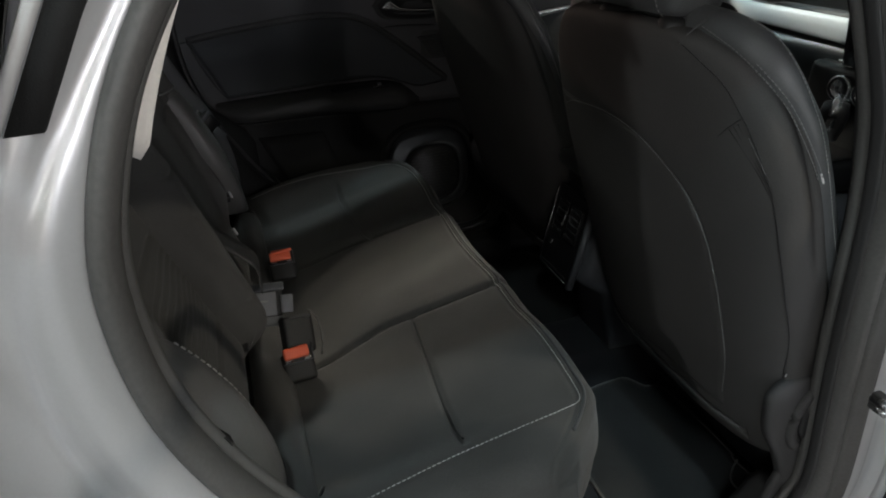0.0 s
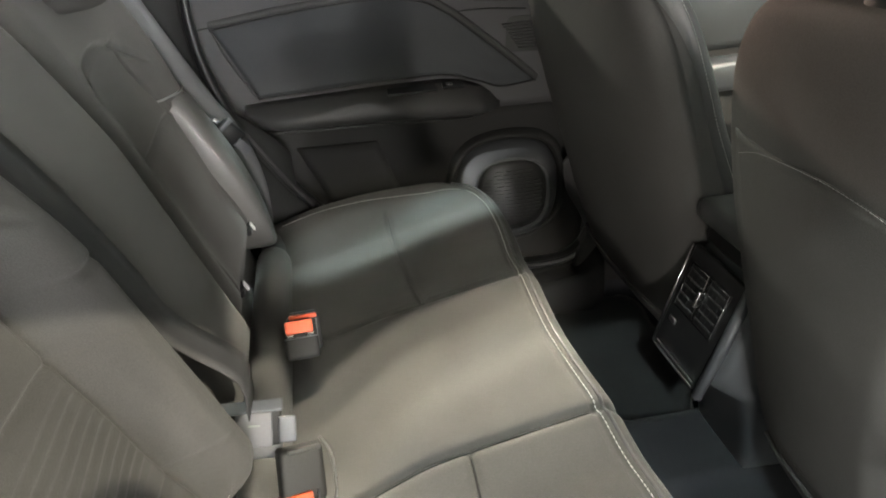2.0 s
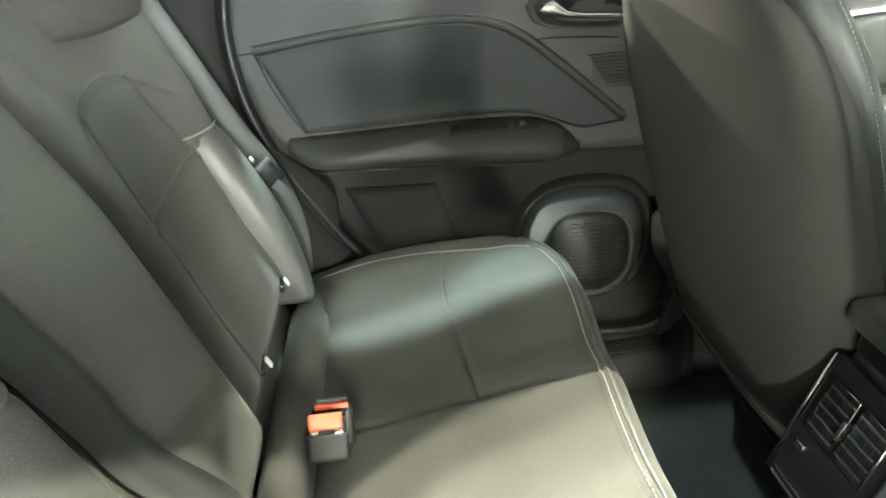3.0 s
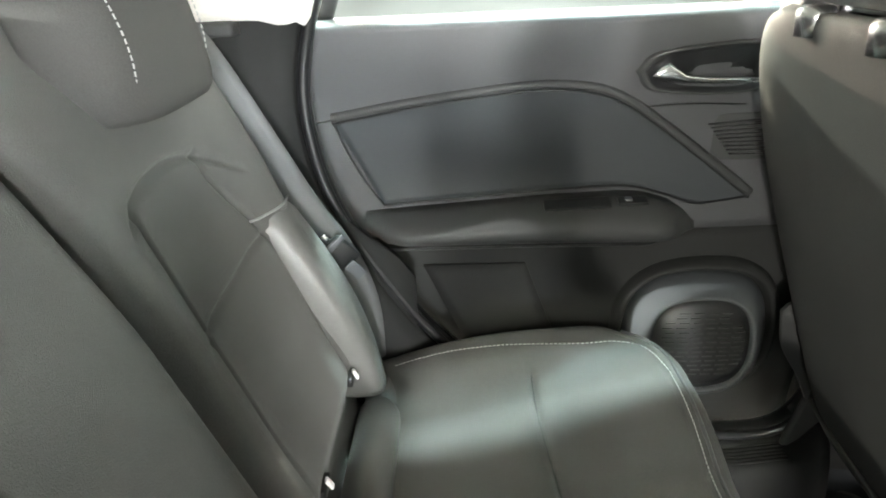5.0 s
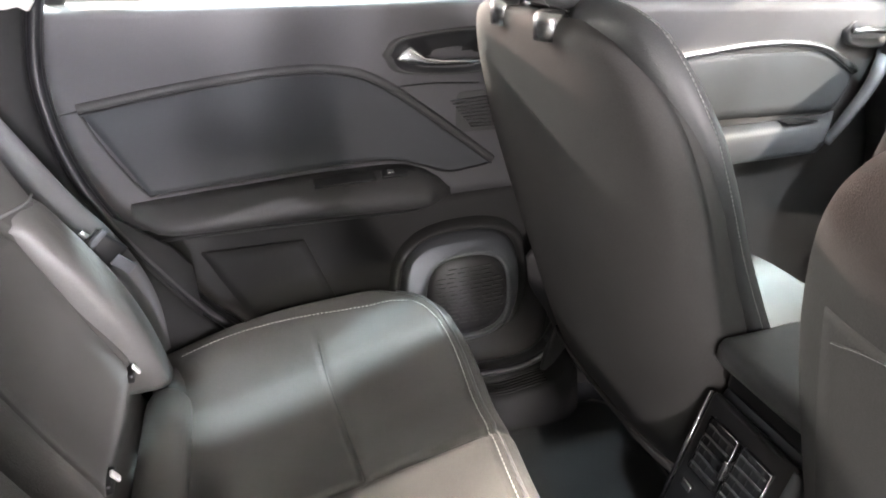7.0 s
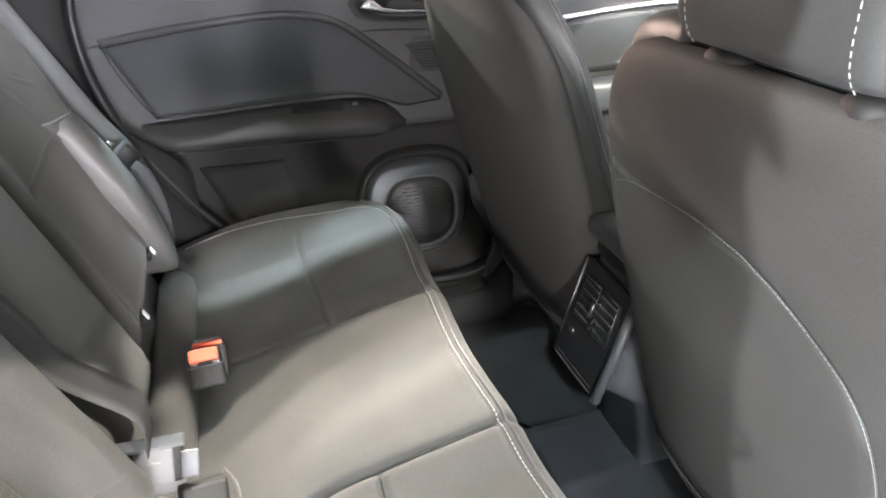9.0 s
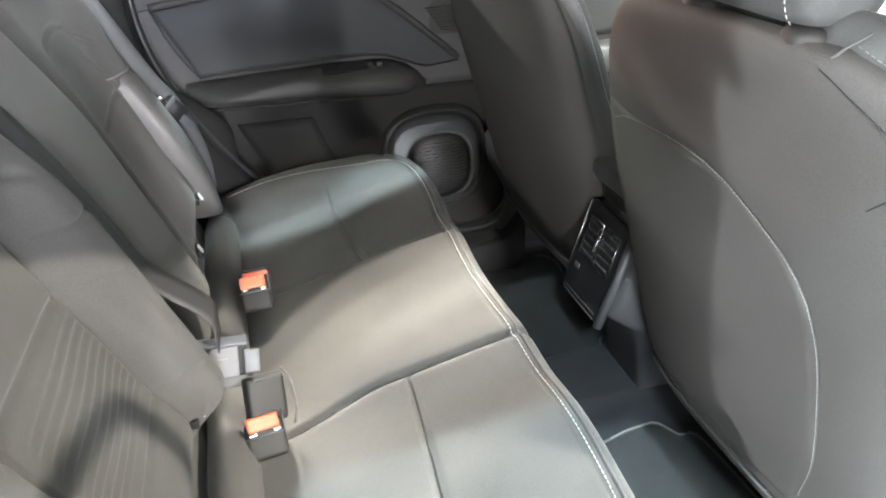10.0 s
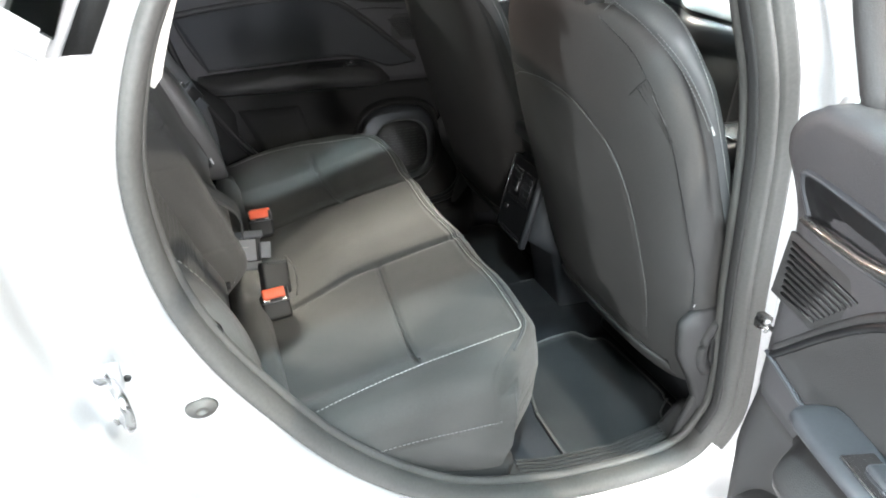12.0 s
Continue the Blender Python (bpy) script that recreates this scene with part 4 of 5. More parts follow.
def wing(s):
    """Side bolster of the bench: the near one is a full roll, the far one a flatter wedge cut off at its top seam."""
    rings = []
    for z in np.linspace(0.715, 1.055, 30):
        t = (z - 0.715) / 0.34
        if s < 0:
            w = 0.058 * np.sin(np.pi * np.clip(0.06 + 0.88 * t, 0, 1)) ** 0.45
            dep = 0.074 * np.sin(np.pi * np.clip(0.05 + 0.9 * t, 0, 1)) ** 0.6
            yc, power, across = 0.503 + 0.012 * t, 0.8, 1.0
        else:
            end = (1 - max(0.0, (t - 0.93) / 0.075) ** 2) ** 0.5
            w = (0.026 + 0.024 * np.sin(np.pi * min(1.0, 0.1 + 0.6 * t))) * end
            dep = (0.036 + 0.030 * np.sin(np.pi * min(1.0, 0.12 + 0.84 * t))) * (0.5 + 0.5 * end)
            yc, power, across = 0.500 - 0.008 * t, 0.55, 0.55
        xc = -0.02 - RECL * (z - 0.78)
        rings.append([(xc + dep * np.sign(np.cos(q)) * abs(np.cos(q)) ** power, s * (yc + w * np.sign(np.sin(q)) * abs(np.sin(q)) ** across), z) for q in np.linspace(0, 2 * np.pi, 28, endpoint=False)])
    return loft(rings)


for s in (1, -1):
    w = part("side_bolster", wing(s), WINGVINYL, bench, "dark vinyl side bolster")
    if s < 0:
        line = []
        for z in np.linspace(0.75, 1.01, 40):
            t = (z - 0.715) / 0.34
            w2, dep = 0.059 * np.sin(np.pi * (0.06 + 0.88 * t)) ** 0.45, 0.0755 * np.sin(np.pi * (0.05 + 0.9 * t)) ** 0.6
            line.append((-0.02 - RECL * (z - 0.78) + dep * np.cos(0.62) ** 0.8, -(0.503 + 0.012 * t - w2 * np.sin(0.62)), z))
        part("stitching", stitches(line, 0.006, 0.004, r=0.0011), THREAD, w)
    top = [(back_x(0.43 + 0.009 * k, 1.052) + 0.0015, s * (0.43 + 0.009 * k), 1.052) for k in range(11)]
    part("piping", tube(top, 0.002, 6), DARKTHREAD, w)

# padded roll between cushion and backrest
rings = []
for k, y in enumerate(np.linspace(-0.50, 0.492, 80)):
    e = min(1.0, min(y + 0.50, 0.492 - y) / 0.035)
    r = 0.036 * (1 - (1 - e) ** 2) ** 0.5 + 0.001
    dip = 0.004 * np.exp(-((abs(y) - 0.155) / 0.02) ** 2)
    rings.append([(0.038 + r * np.cos(q), y, 0.670 + (r * 1.25 - dip) * np.sin(q)) for q in np.linspace(0, 2 * np.pi, 20, endpoint=False)])
part("seat_roll", loft(rings), CLOTH, bench, "cloth roll between cushion and backrest")
for s in (1, -1):
    rings = []
    for k, y in enumerate(np.linspace(0.47, 0.545, 12)):
        r = 0.030 * (1 - ((k - 5.5) / 6) ** 4) ** 0.5
        rings.append([(0.040 + r * np.cos(q), s * y, 0.676 + r * 1.2 * np.sin(q)) for q in np.linspace(0, 2 * np.pi, 18, endpoint=False)])
    part("roll_end", loft(rings), CLOTH, bench)

# anchor tags in the gap
for y in (0.443, 0.227, -0.196, -0.413):
    tag = part("anchor_slot", box(0.004, y, 0.775, 0.012, 0.036, 0.016, 0.004), BLACK, bench, "dark child seat anchor slot")
    part("tag", box(0.012, y, 0.781, 0.004, 0.009, 0.019, 0.002, pose(0, 0, 0, 12, -20, 0)), TAGWHITE, tag, "small white tag")


def headrest_mesh(w, h, d, lean_back=0.25):
    """A rounded pad: rings up its height, centred on its base."""
    rings = []
    for t in np.linspace(0, 1, 26):
        k = (1 - abs(2 * t - 1) ** 4.5) ** (1 / 4.5) if 0 < t < 1 else 0.02
        ring = []
        for q in np.linspace(0, 2 * np.pi, 44, endpoint=False):
            c, sn = np.cos(q), np.sin(q)
            px, py = np.sign(c) * abs(c) ** 0.62, np.sign(sn) * abs(sn) ** 0.5
            ring.append((px * d / 2 * k - lean_back * h * (t - 0.5) + 0.012 * np.cos(sn * 1.5), py * w / 2 * (0.62 + 0.38 * k) * (0.94 + 0.06 * t), h * t))
        rings.append(ring)
    return loft(rings)


def moved(data, m):
    return [tuple(m @ Vector(p)) for p in data[0]], data[1]


def rest(parent, x, y, z, w, h, d, lean_back, group_label, shift=0.0, metal=SILVER, cover=VINYL):
    pad = part("headrest", moved(headrest_mesh(w, h, d, lean_back), pose(x, y, z)), cover, parent, group_label)
    for s in (-1, 1):
        part("post", tube([(x + 0.004, y + shift + s * 0.066, z - 0.03), (x + 0.004, y + shift + s * 0.066, z + 0.03)], 0.0065, 10), metal, pad)
    for s in (-1, 1):
        yy = y + s * w * 0.36
        path = [(x + d / 2 * np.cos(a) * (1 - abs(np.sin(a)) ** 5 * 0.2) + 0.008 - lean_back * h * (0.5 * np.sin(a)), yy, z + h * (0.5 + 0.49 * np.sin(a))) for a in np.linspace(-1.1, 1.1, 40)]
        part("stitching", stitches(path, r=0.0009), THREAD, pad)
        path = []
        for t in np.linspace(0.03, 0.97, 46):
            k = (1 - abs(2 * t - 1) ** 4.5) ** (1 / 4.5)
            sn = min(1.0, (w * 0.34 / (w / 2 * (0.62 + 0.38 * k) * (0.94 + 0.06 * t))) ** 2)
            px = -(1 - sn * sn) ** 0.31
            path.append((x + px * d / 2 * k - lean_back * h * (t - 0.5) + 0.012 * np.cos(sn * 1.5) - 0.0006, y + s * w * 0.34, z + h * t))
        part("stitching", stitches(path, 0.0042, 0.003, 0.0005), THREAD, pad)
    return pad


for y in (0.352, -0.352):
    rest(bench, -0.180, y, 1.225, 0.25, 0.19, 0.105, 0.2, "dark padded rear headrest", cover=SHELL)


# ---- front seats ----
# height, half width, x of the rear face, depth
SEAT_LEVELS = curved([(0.575, 0.235, 0.807, 0.17), (0.66, 0.251, 0.770, 0.19), (0.74, 0.259, 0.740, 0.20), (0.90, 0.267, 0.683, 0.19), (1.036, 0.269, 0.636, 0.165),
                      (1.12, 0.265, 0.610, 0.15), (1.19, 0.252, 0.590, 0.13), (1.24, 0.226, 0.575, 0.11), (1.278, 0.184, 0.565, 0.085), (1.298, 0.128, 0.568, 0.055)], 240)


def seat_ring(z):
    """One level of a front backrest: half width, depth and the rear face's x."""
    half = np.interp(z, SEAT_LEVELS[:, 0], SEAT_LEVELS[:, 1])
    rear = np.interp(z, SEAT_LEVELS[:, 0], SEAT_LEVELS[:, 2])
    deep = np.interp(z, SEAT_LEVELS[:, 0], SEAT_LEVELS[:, 3])
    return half, rear, deep


def front_back_point(q, z):
    half, rear, deep = seat_ring(z)
    c, sn = np.cos(q), np.sin(q)
    py = np.sign(sn) * abs(sn) ** 0.5
    if c < 0:
        px = -abs(c) ** 0.55
        x = rear + deep * 0.45 * (1 + px)
        x += 0.012 * (abs(py) ** 3)
    else:
        x = rear + deep * 0.45 + deep * 0.55 * abs(c) ** 0.75
        x -= 0.045 * (1 - abs(py) ** 2) ** 2 * step(1.25, 1.1, z)
    return x, py * half


def front_seat(yc, pocket):
    seat = thing("front_seat", "dark vinyl front car seat" + (" with a sewn back pocket" if pocket else " seen beyond the console"), "car seat", "front seats")
    zs = np.r_[np.linspace(0.585, 1.18, 44), np.linspace(1.19, 1.296, 16)]
    qs = np.linspace(0, 2 * np.pi, 96, endpoint=False)
    back = part("backrest", loft([[(front_back_point(q, z)[0], yc + front_back_point(q, z)[1], z) for q in qs] for z in zs]), SHELL, seat, "smooth dark vinyl backrest shell")

    def on_rear(dy, z, off=0.0):
        """A point on the rear face at offset dy from the seat's middle."""
        half, rear, deep = seat_ring(z)
        k = min(1.0, abs(dy) / half)
        sn = k ** (1 / 0.5)
        c = -(1 - sn * sn) ** 0.5
        x = rear + deep * 0.45 * (1 - abs(c) ** 0.55) + 0.012 * k ** 3
        return (x - off, yc + dy, z)

    out = -1 if yc < 0 else 1
    # rolled bolsters along the front edges, with whip stitching
    EDGE = [(0.612, 0.10, 1.296), (0.618, 0.15, 1.292), (0.630, 0.190, 1.278), (0.648, 0.210, 1.250), (0.668, 0.222, 1.218), (0.692, 0.230, 1.180), (0.724, 0.236, 1.115), (0.760, 0.240, 1.035),
            (0.812, 0.241, 0.94), (0.870, 0.240, 0.84), (0.925, 0.235, 0.75), (0.955, 0.225, 0.70)]
    for s in (1, -1):
        line = curved([(x + 0.002, yc + s * (dy - 0.002), z) for x, dy, z in EDGE], 60)
        wing_part = part("side_bolster", tube(line, 0.025, 16), VINYL, seat, "rolled dark vinyl side bolster")
        part("stitching", stitches([(x + 0.004, y + s * 0.0248 * step(-0.1, 0.22, k / 59), z + 0.0240 * step(0.42, 0.0, k / 59)) for k, (x, y, z) in enumerate(line[:44])], 0.004, 0.0022, 0.00048), THREAD, wing_part, "pale contrast stitching")
    if pocket:
        arc = curved([(0.20, 1.115), (0.16, 1.132), (0.107, 1.141), (0.046, 1.145), (-0.022, 1.138), (-0.082, 1.114), (-0.136, 1.076), (-0.164, 1.02), (-0.176, 0.94), (-0.179, 0.80), (-0.165, 0.70)], 110)
        path = [on_rear(a, z, 0.0022) for a, z in arc]
        grid = []
        for z in np.linspace(0.66, 1.140, 44):
            left = np.interp(z, [0.66, 0.70, 0.80, 0.94, 1.02, 1.076, 1.114, 1.136, 1.141], [-0.160, -0.165, -0.179, -0.176, -0.164, -0.136, -0.082, -0.022, 0.03])
            grid.append([on_rear(left + (0.212 - left) * f, z, 0.0022 * min(1, 12 * f + 0.05)) for f in np.linspace(0, 1, 24)])
        pk = part("back_pocket", slab(grid, (0.006, 0, 0)), SHELL, back, "dark sewn map pocket")
        part("pocket_piping", tube(path, 0.0010, 6), SHELL, pk)
        part("pocket_stitching", stitches([(x - 0.0012, y, z) for x, y, z in path], 0.004, 0.0012, 0.0004), DARKTHREAD, pk)
        # zip strip and tag on the outer side
        seam_a = curved([(0.572, -0.472, 1.281), (0.580, -0.507, 1.263), (0.591, -0.537, 1.243), (0.605, -0.560, 1.211), (0.613, -0.572, 1.191), (0.641, -0.594, 1.126), (0.671, -0.603, 1.05),
                         (0.708, -0.607, 0.96), (0.742, -0.606, 0.888), (0.763, -0.600, 0.814), (0.785, -0.592, 0.72)], 90)
        zp = part("zip_strip", tube([(x - 0.0004, y - 0.0004, z) for x, y, z in seam_a], 0.0007, 6), BLACK, back, "black sewn seam down the backrest's edge")
        # tapered pleated band below the seam, with fine upright folds
        inner = curved([(0.603, -0.547, 1.193), (0.631, -0.5835, 1.141), (0.657, -0.600, 1.091), (0.668, -0.604, 1.06)], 40)
        outer = curved([(0.606, -0.561, 1.206), (0.636, -0.592, 1.140), (0.663, -0.606, 1.092), (0.671, -0.608, 1.062)], 40)
        rows = [[tuple(np.array(a) * (1 - f) + np.array(b) * f + np.array((-0.0012, -0.0008, 0)) * (-0.5 + 0.9 * (k % 2))) for a, b in zip(inner[:30], outer[:30])] for k, f in enumerate(np.linspace(0, 1, 9))]
        band = part("pleat_band", slab(rows, (0.004, 0.002, 0)), SHELL, back, "pleated band in the backrest's side seam")
        # Dark lines along the folds put the creases' shade into colour.
        for f in (0.0, 0.35, 0.68):
            part("pleat_fold", tube([tuple(np.array(a) * (1 - f) + np.array(b) * f + np.array((-0.0004, -0.0003, 0))) for a, b in zip(inner[:24], outer[:24])], 0.0005, 6), SHADETRIM, band)
        part("pleat_fold", tube([(0.6005, -0.5355, 1.181), (0.6015, -0.546, 1.194), (0.6035, -0.561, 1.209)], 0.0007, 6), SHADETRIM, band)
        part("pleat_stitch", stitches([(x - 0.0014, y - 0.0008, z) for x, y, z in outer[5:18]], 0.012, 0.002, 0.0004), DARKTHREAD, band)
        seam_b = curved([(0.592, -0.481, 1.2985), (0.602, -0.530, 1.279), (0.620, -0.563, 1.2525), (0.640, -0.585, 1.224), (0.662, -0.5985, 1.189), (0.684, -0.6055, 1.155), (0.696, -0.6075, 1.136)], 70)
        part("double_stitching", stitches([(x - 0.001, y - 0.0022, z + 0.0018) for x, y, z in seam_b], 0.004, 0.002, 0.0006), DARKTHREAD, zp)
        part("double_stitching", stitches([(x + 0.005, y - 0.0030, z + 0.0035) for x, y, z in seam_b], 0.004, 0.002, 0.0006), DARKTHREAD, zp)
        part("edge_fold", tube([(0.574, -0.472, 1.283), (0.586, -0.478, 1.298), (0.600, -0.484, 1.309), (0.612, -0.490, 1.317)], 0.0012, 6), VINYL, zp)
        for x, y, z in ((0.766, -0.603, 0.81),):
            part("zip_tag", box(x, y, z, 0.0012, 0.0015, 0.006, 0.0004, pose(0, 0, 0, 0, 15, 0)), TAGWHITE, zp)
    part("tag", box(0.702, yc + out * 0.2635, 1.139, 0.0022, 0.0020, 0.016, 0.0006, pose(0, 0, 0, 0, -32, 0)), TAGWHITE, back, "small white sewn tag")
    # headrest with sleeves
    pad = rest(seat, 0.594, yc - 0.008, 1.299, 0.228, 0.20, 0.122, 0.12, "dark padded front headrest", -0.027, BLACK if pocket else SILVER)
    for s in (-1, 1):
        part("sleeve", lathe([(0.019, -0.028), (0.020, -0.003), (0.017, 0.002), (0.012, 0.004), (0.006, 0.004)], (0.590 if pocket else 0.574, yc - 0.024 + s * 0.066, 1.301 if pocket else 1.299), 24, "z"), BUCKLE if pocket else SILVER, pad)
    # lower back flap, cushion, recliner covers, rails
    rows = [[on_rear(dy, 0.60 + 0.03 * f, 0.004 + 0.004 * f) for dy in np.linspace(-0.20, 0.20, 16)] for f in np.linspace(0, 1, 4)]
    part("lower_flap", slab(rows, (0.01, 0, 0)), SHELL, back)
    rings = []
    for x, hw, zt, zb in ((0.90, 0.20, 0.66, 0.52), (0.92, 0.245, 0.69, 0.50), (0.97, 0.255, 0.70, 0.46), (1.15, 0.255, 0.73, 0.48), (1.27, 0.25, 0.74, 0.52), (1.31, 0.23, 0.71, 0.58)):
        ring = []
        for q in np.linspace(0, 2 * np.pi, 40, endpoint=False):
            c, sn = np.cos(q), np.sin(q)
            ring.append((x, yc + np.sign(c) * abs(c) ** 0.45 * hw, (zt + zb) / 2 + np.sign(sn) * abs(sn) ** 0.5 * (zt - zb) / 2 + (0.02 * abs(c) ** 4 if sn > 0 else 0)))
        rings.append(ring)
    part("seat_cushion", loft(rings), CLOTH, seat, "dark cloth front seat cushion")
    for s in (-1, 1):
        part("rail", box(1.17, yc + s * 0.19, 0.385, 0.36, 0.04, 0.03, 0.006), BLACK, seat)
        part("rail_foot", box(1.0, yc + s * 0.19, 0.43, 0.05, 0.04, 0.12, 0.012), BLACK, seat)
    s = out
    shield = curved([(0.742, 0.775), (0.765, 0.797), (0.83, 0.80), (0.875, 0.78), (0.905, 0.72), (0.915, 0.60), (0.885, 0.50), (0.85, 0.53), (0.80, 0.63), (0.758, 0.70), (0.742, 0.775)], 48)[:-1]
    mid = shield.mean(0)
    rings = [[(mid[0] + (x - mid[0]) * k, yc + s * (0.252 + off), mid[1] + (z - mid[1]) * k) for x, z in shield] for k, off in ((1.0, 0.0), (1.0, 0.010), (0.96, 0.016), (0.8, 0.018), (0.3, 0.018))]
    cover = part("recliner_cover", loft(rings), PLASTIC, seat, "moulded plastic side cover of the recliner")
    arc = [(0.858 + 0.058 * math.cos(a), yc + s * 0.269, 0.715 + 0.074 * math.sin(a)) for a in np.linspace(math.radians(65), math.radians(235), 30)]
    part("lever_rim", tube(arc, 0.010, 12), PLASTIC, cover, "rounded rim of the recliner wheel")
    wheel = lathe([(0.046, 0.012), (0.046, -0.004), (0.040, -0.007), (0.001, -0.007)], (0.862, -abs(yc) - 0.269, 0.713), 28, squash=1.3)
    part("recliner_wheel", mirrored(wheel, 1 if s < 0 else -1), BLACK, cover, "black recliner wheel")
    part("side_bracket", box(0.865, yc + s * 0.258, 0.53, 0.10, 0.016, 0.20, 0.012, pose(0, 0, 0, 0, 12, 0)), PLASTIC, seat)
    part("under_shell", box(1.14, yc, 0.47, 0.28, 0.40, 0.05, 0.02), BLACK, seat)
    part("base_skirt", box(0.985, yc, 0.475, 0.02, 0.46, 0.21, 0.008), BLACK, seat, "black skirt below the seat")
    return seat


front_seat(-0.345, True)
front_seat(0.345, False)

# ---- centre console ----
console = thing("centre_console", "dark plastic centre console with rear air vents", "car console")
rings = []
for x, hw, zt, zb in ((0.738, 0.070, 0.875, 0.665), (0.755, 0.080, 0.885, 0.645), (0.82, 0.090, 0.88, 0.60), (0.86, 0.092, 0.88, 0.42), (1.10, 0.095, 0.80, 0.40), (1.50, 0.11, 0.78, 0.40), (1.75, 0.14, 0.85, 0.40)):
    ring = []
    for q in np.linspace(0, 2 * np.pi, 40, endpoint=False):
        c, sn = np.cos(q), np.sin(q)
        ring.append((x + (0.05 * (sn * 0.5 + 0.5) if x < 0.80 else 0), np.sign(c) * abs(c) ** 0.35 * hw, (zt + zb) / 2 + np.sign(sn) * abs(sn) ** 0.4 * (zt - zb) / 2))
    rings.append(ring)
part("housing", loft(rings), GREYTRIM, console, "grey plastic console housing")
FACE = pose(0.742, 0.0, 0.752, 0, 12, 0)


def on_face(data):
    return moved(data, FACE)


part("rear_panel", on_face(box(0, 0, 0, 0.012, 0.140, 0.205, 0.008)), BLACK, console, "black rear console panel")
for s in (1, -1):
    vent = part("air_vent", on_face(box(-0.005, s * 0.027, 0.035, 0.012, 0.046, 0.085, 0.003)), BLACK, console, "rear air vent")
    part("vent_bezel", on_face(tube([(-0.0115, s * 0.027 + a, 0.035 + b) for a, b in ((-0.024, 0.042), (-0.024, -0.042), (0.024, -0.042), (0.024, 0.042), (-0.024, 0.042))], 0.0015, 6)), SILVER, vent)
    for k in range(5):
        part("vent_slat", on_face(box(-0.0125, s * 0.027, 0.005 + 0.0155 * k, 0.006, 0.042, 0.003, 0, pose(0, 0, 0, 0, 25, 0))), PLASTIC, vent, smooth=False)
    for k in range(3):
        part("vent_vane", on_face(box(-0.0105, s * 0.027 - 0.012 + 0.012 * k, 0.035, 0.003, 0.0015, 0.078, 0)), BLACK, vent, smooth=False)
part("vent_tab", on_face(box(-0.016, 0.0, 0.036, 0.012, 0.006, 0.03, 0.002)), SILVER, console, "silver vent tab")
part("socket", on_face(box(-0.008, 0.043, -0.035, 0.006, 0.018, 0.012, 0.002)), SILVER, console, "bright charging socket")
part("lower_trim", on_face(box(-0.008, 0.0, -0.098, 0.006, 0.118, 0.006, 0.002)), SILVER, console, "silver lower trim strip")
part("lower_trim", on_face(box(-0.008, 0.0, -0.088, 0.005, 0.112, 0.003, 0.001)), SILVER, console)
for s in (1, -1):
    part("side_trim", on_face(tube([(-0.004, s * 0.073, -0.105), (-0.004, s * 0.075, 0.0), (-0.004, s * 0.074, 0.10)], 0.009 if s < 0 else 0.0025, 8)), GREYTRIM if s < 0 else SILVER, console)
lid = []
for x, hw, zt, zb in ((0.742, 0.060, 0.934, 0.916), (0.746, 0.070, 0.938, 0.908), (0.756, 0.074, 0.941, 0.902), (0.95, 0.076, 0.944, 0.895), (1.03, 0.074, 0.943, 0.89), (1.04, 0.06, 0.935, 0.90)):
    lid.append([(x, np.sign(np.cos(q)) * abs(np.cos(q)) ** 0.25 * hw, (zt + zb) / 2 + np.sign(np.sin(q)) * abs(np.sin(q)) ** 0.3 * (zt - zb) / 2) for q in np.linspace(0, 2 * np.pi, 36, endpoint=False)])
part("armrest_lid", loft(lid), VINYL, console, "padded dark armrest lid")
part("lid_base", box(0.905, 0, 0.885, 0.27, 0.132, 0.05, 0.008), BLACK, console, "black box below the armrest lid")
lever = part("gear_lever", tube([(1.43, -0.03, 0.82), (1.445, -0.03, 0.92)], 0.012), SILVER, console, "gear lever with a rounded knob")
part("gear_knob", lathe([(0.001, -0.05), (0.022, -0.045), (0.03, -0.01), (0.034, 0.02), (0.028, 0.045), (0.001, 0.055)], (1.448, -0.03, 0.955), 24, "z"), BLACK, lever)
part("gear_cap", tube(curved([(1.425, -0.045, 0.94), (1.428, -0.042, 0.985), (1.445, -0.035, 1.012), (1.47, -0.03, 1.0)], 16), 0.012, 10), SILVER, lever, "silver cap of the gear knob")
part("gear_plinth", box(1.42, -0.02, 0.83, 0.26, 0.16, 0.09, 0.02), BLACK, console, "black raised plinth of the gear lever")
part("gear_surround", box(1.42, -0.04, 0.879, 0.20, 0.11, 0.010, 0.004), SILVER, console, "silver gear lever surround")

# ---- dashboard ----
dash = thing("dashboard", "dark dashboard with round climate dials", "car dashboard")
rings = []
for y in np.linspace(-0.66, 0.66, 24):
    prof = [(1.92, 0.60), (1.60, 0.78), (1.55, 0.95), (1.50, 1.04), (1.505, 1.118)]
    rings.append([(x + 0.03 * np.cos(y * 4) + 0.14 * step(0.34, 0.60, abs(y)), y, z) for x, z in resample(prof, 20)])
part("dash_body", slab(rings, (0.02, 0, -0.01)), BLACK, dash, "black lower dashboard")
rings = []
for y in np.linspace(-0.66, 0.66, 24):
    prof = [(1.507, 1.120), (1.515, 1.170), (1.56, 1.165), (1.92, 1.09)]
    rings.append([(x + 0.03 * np.cos(y * 4) + 0.14 * step(0.34, 0.60, abs(y)), y, z) for x, z in resample(prof, 20)])
part("dash_top", slab(rings, (0.02, 0, -0.01)), PLASTIC, dash, "grey padded dashboard top")
rings = []
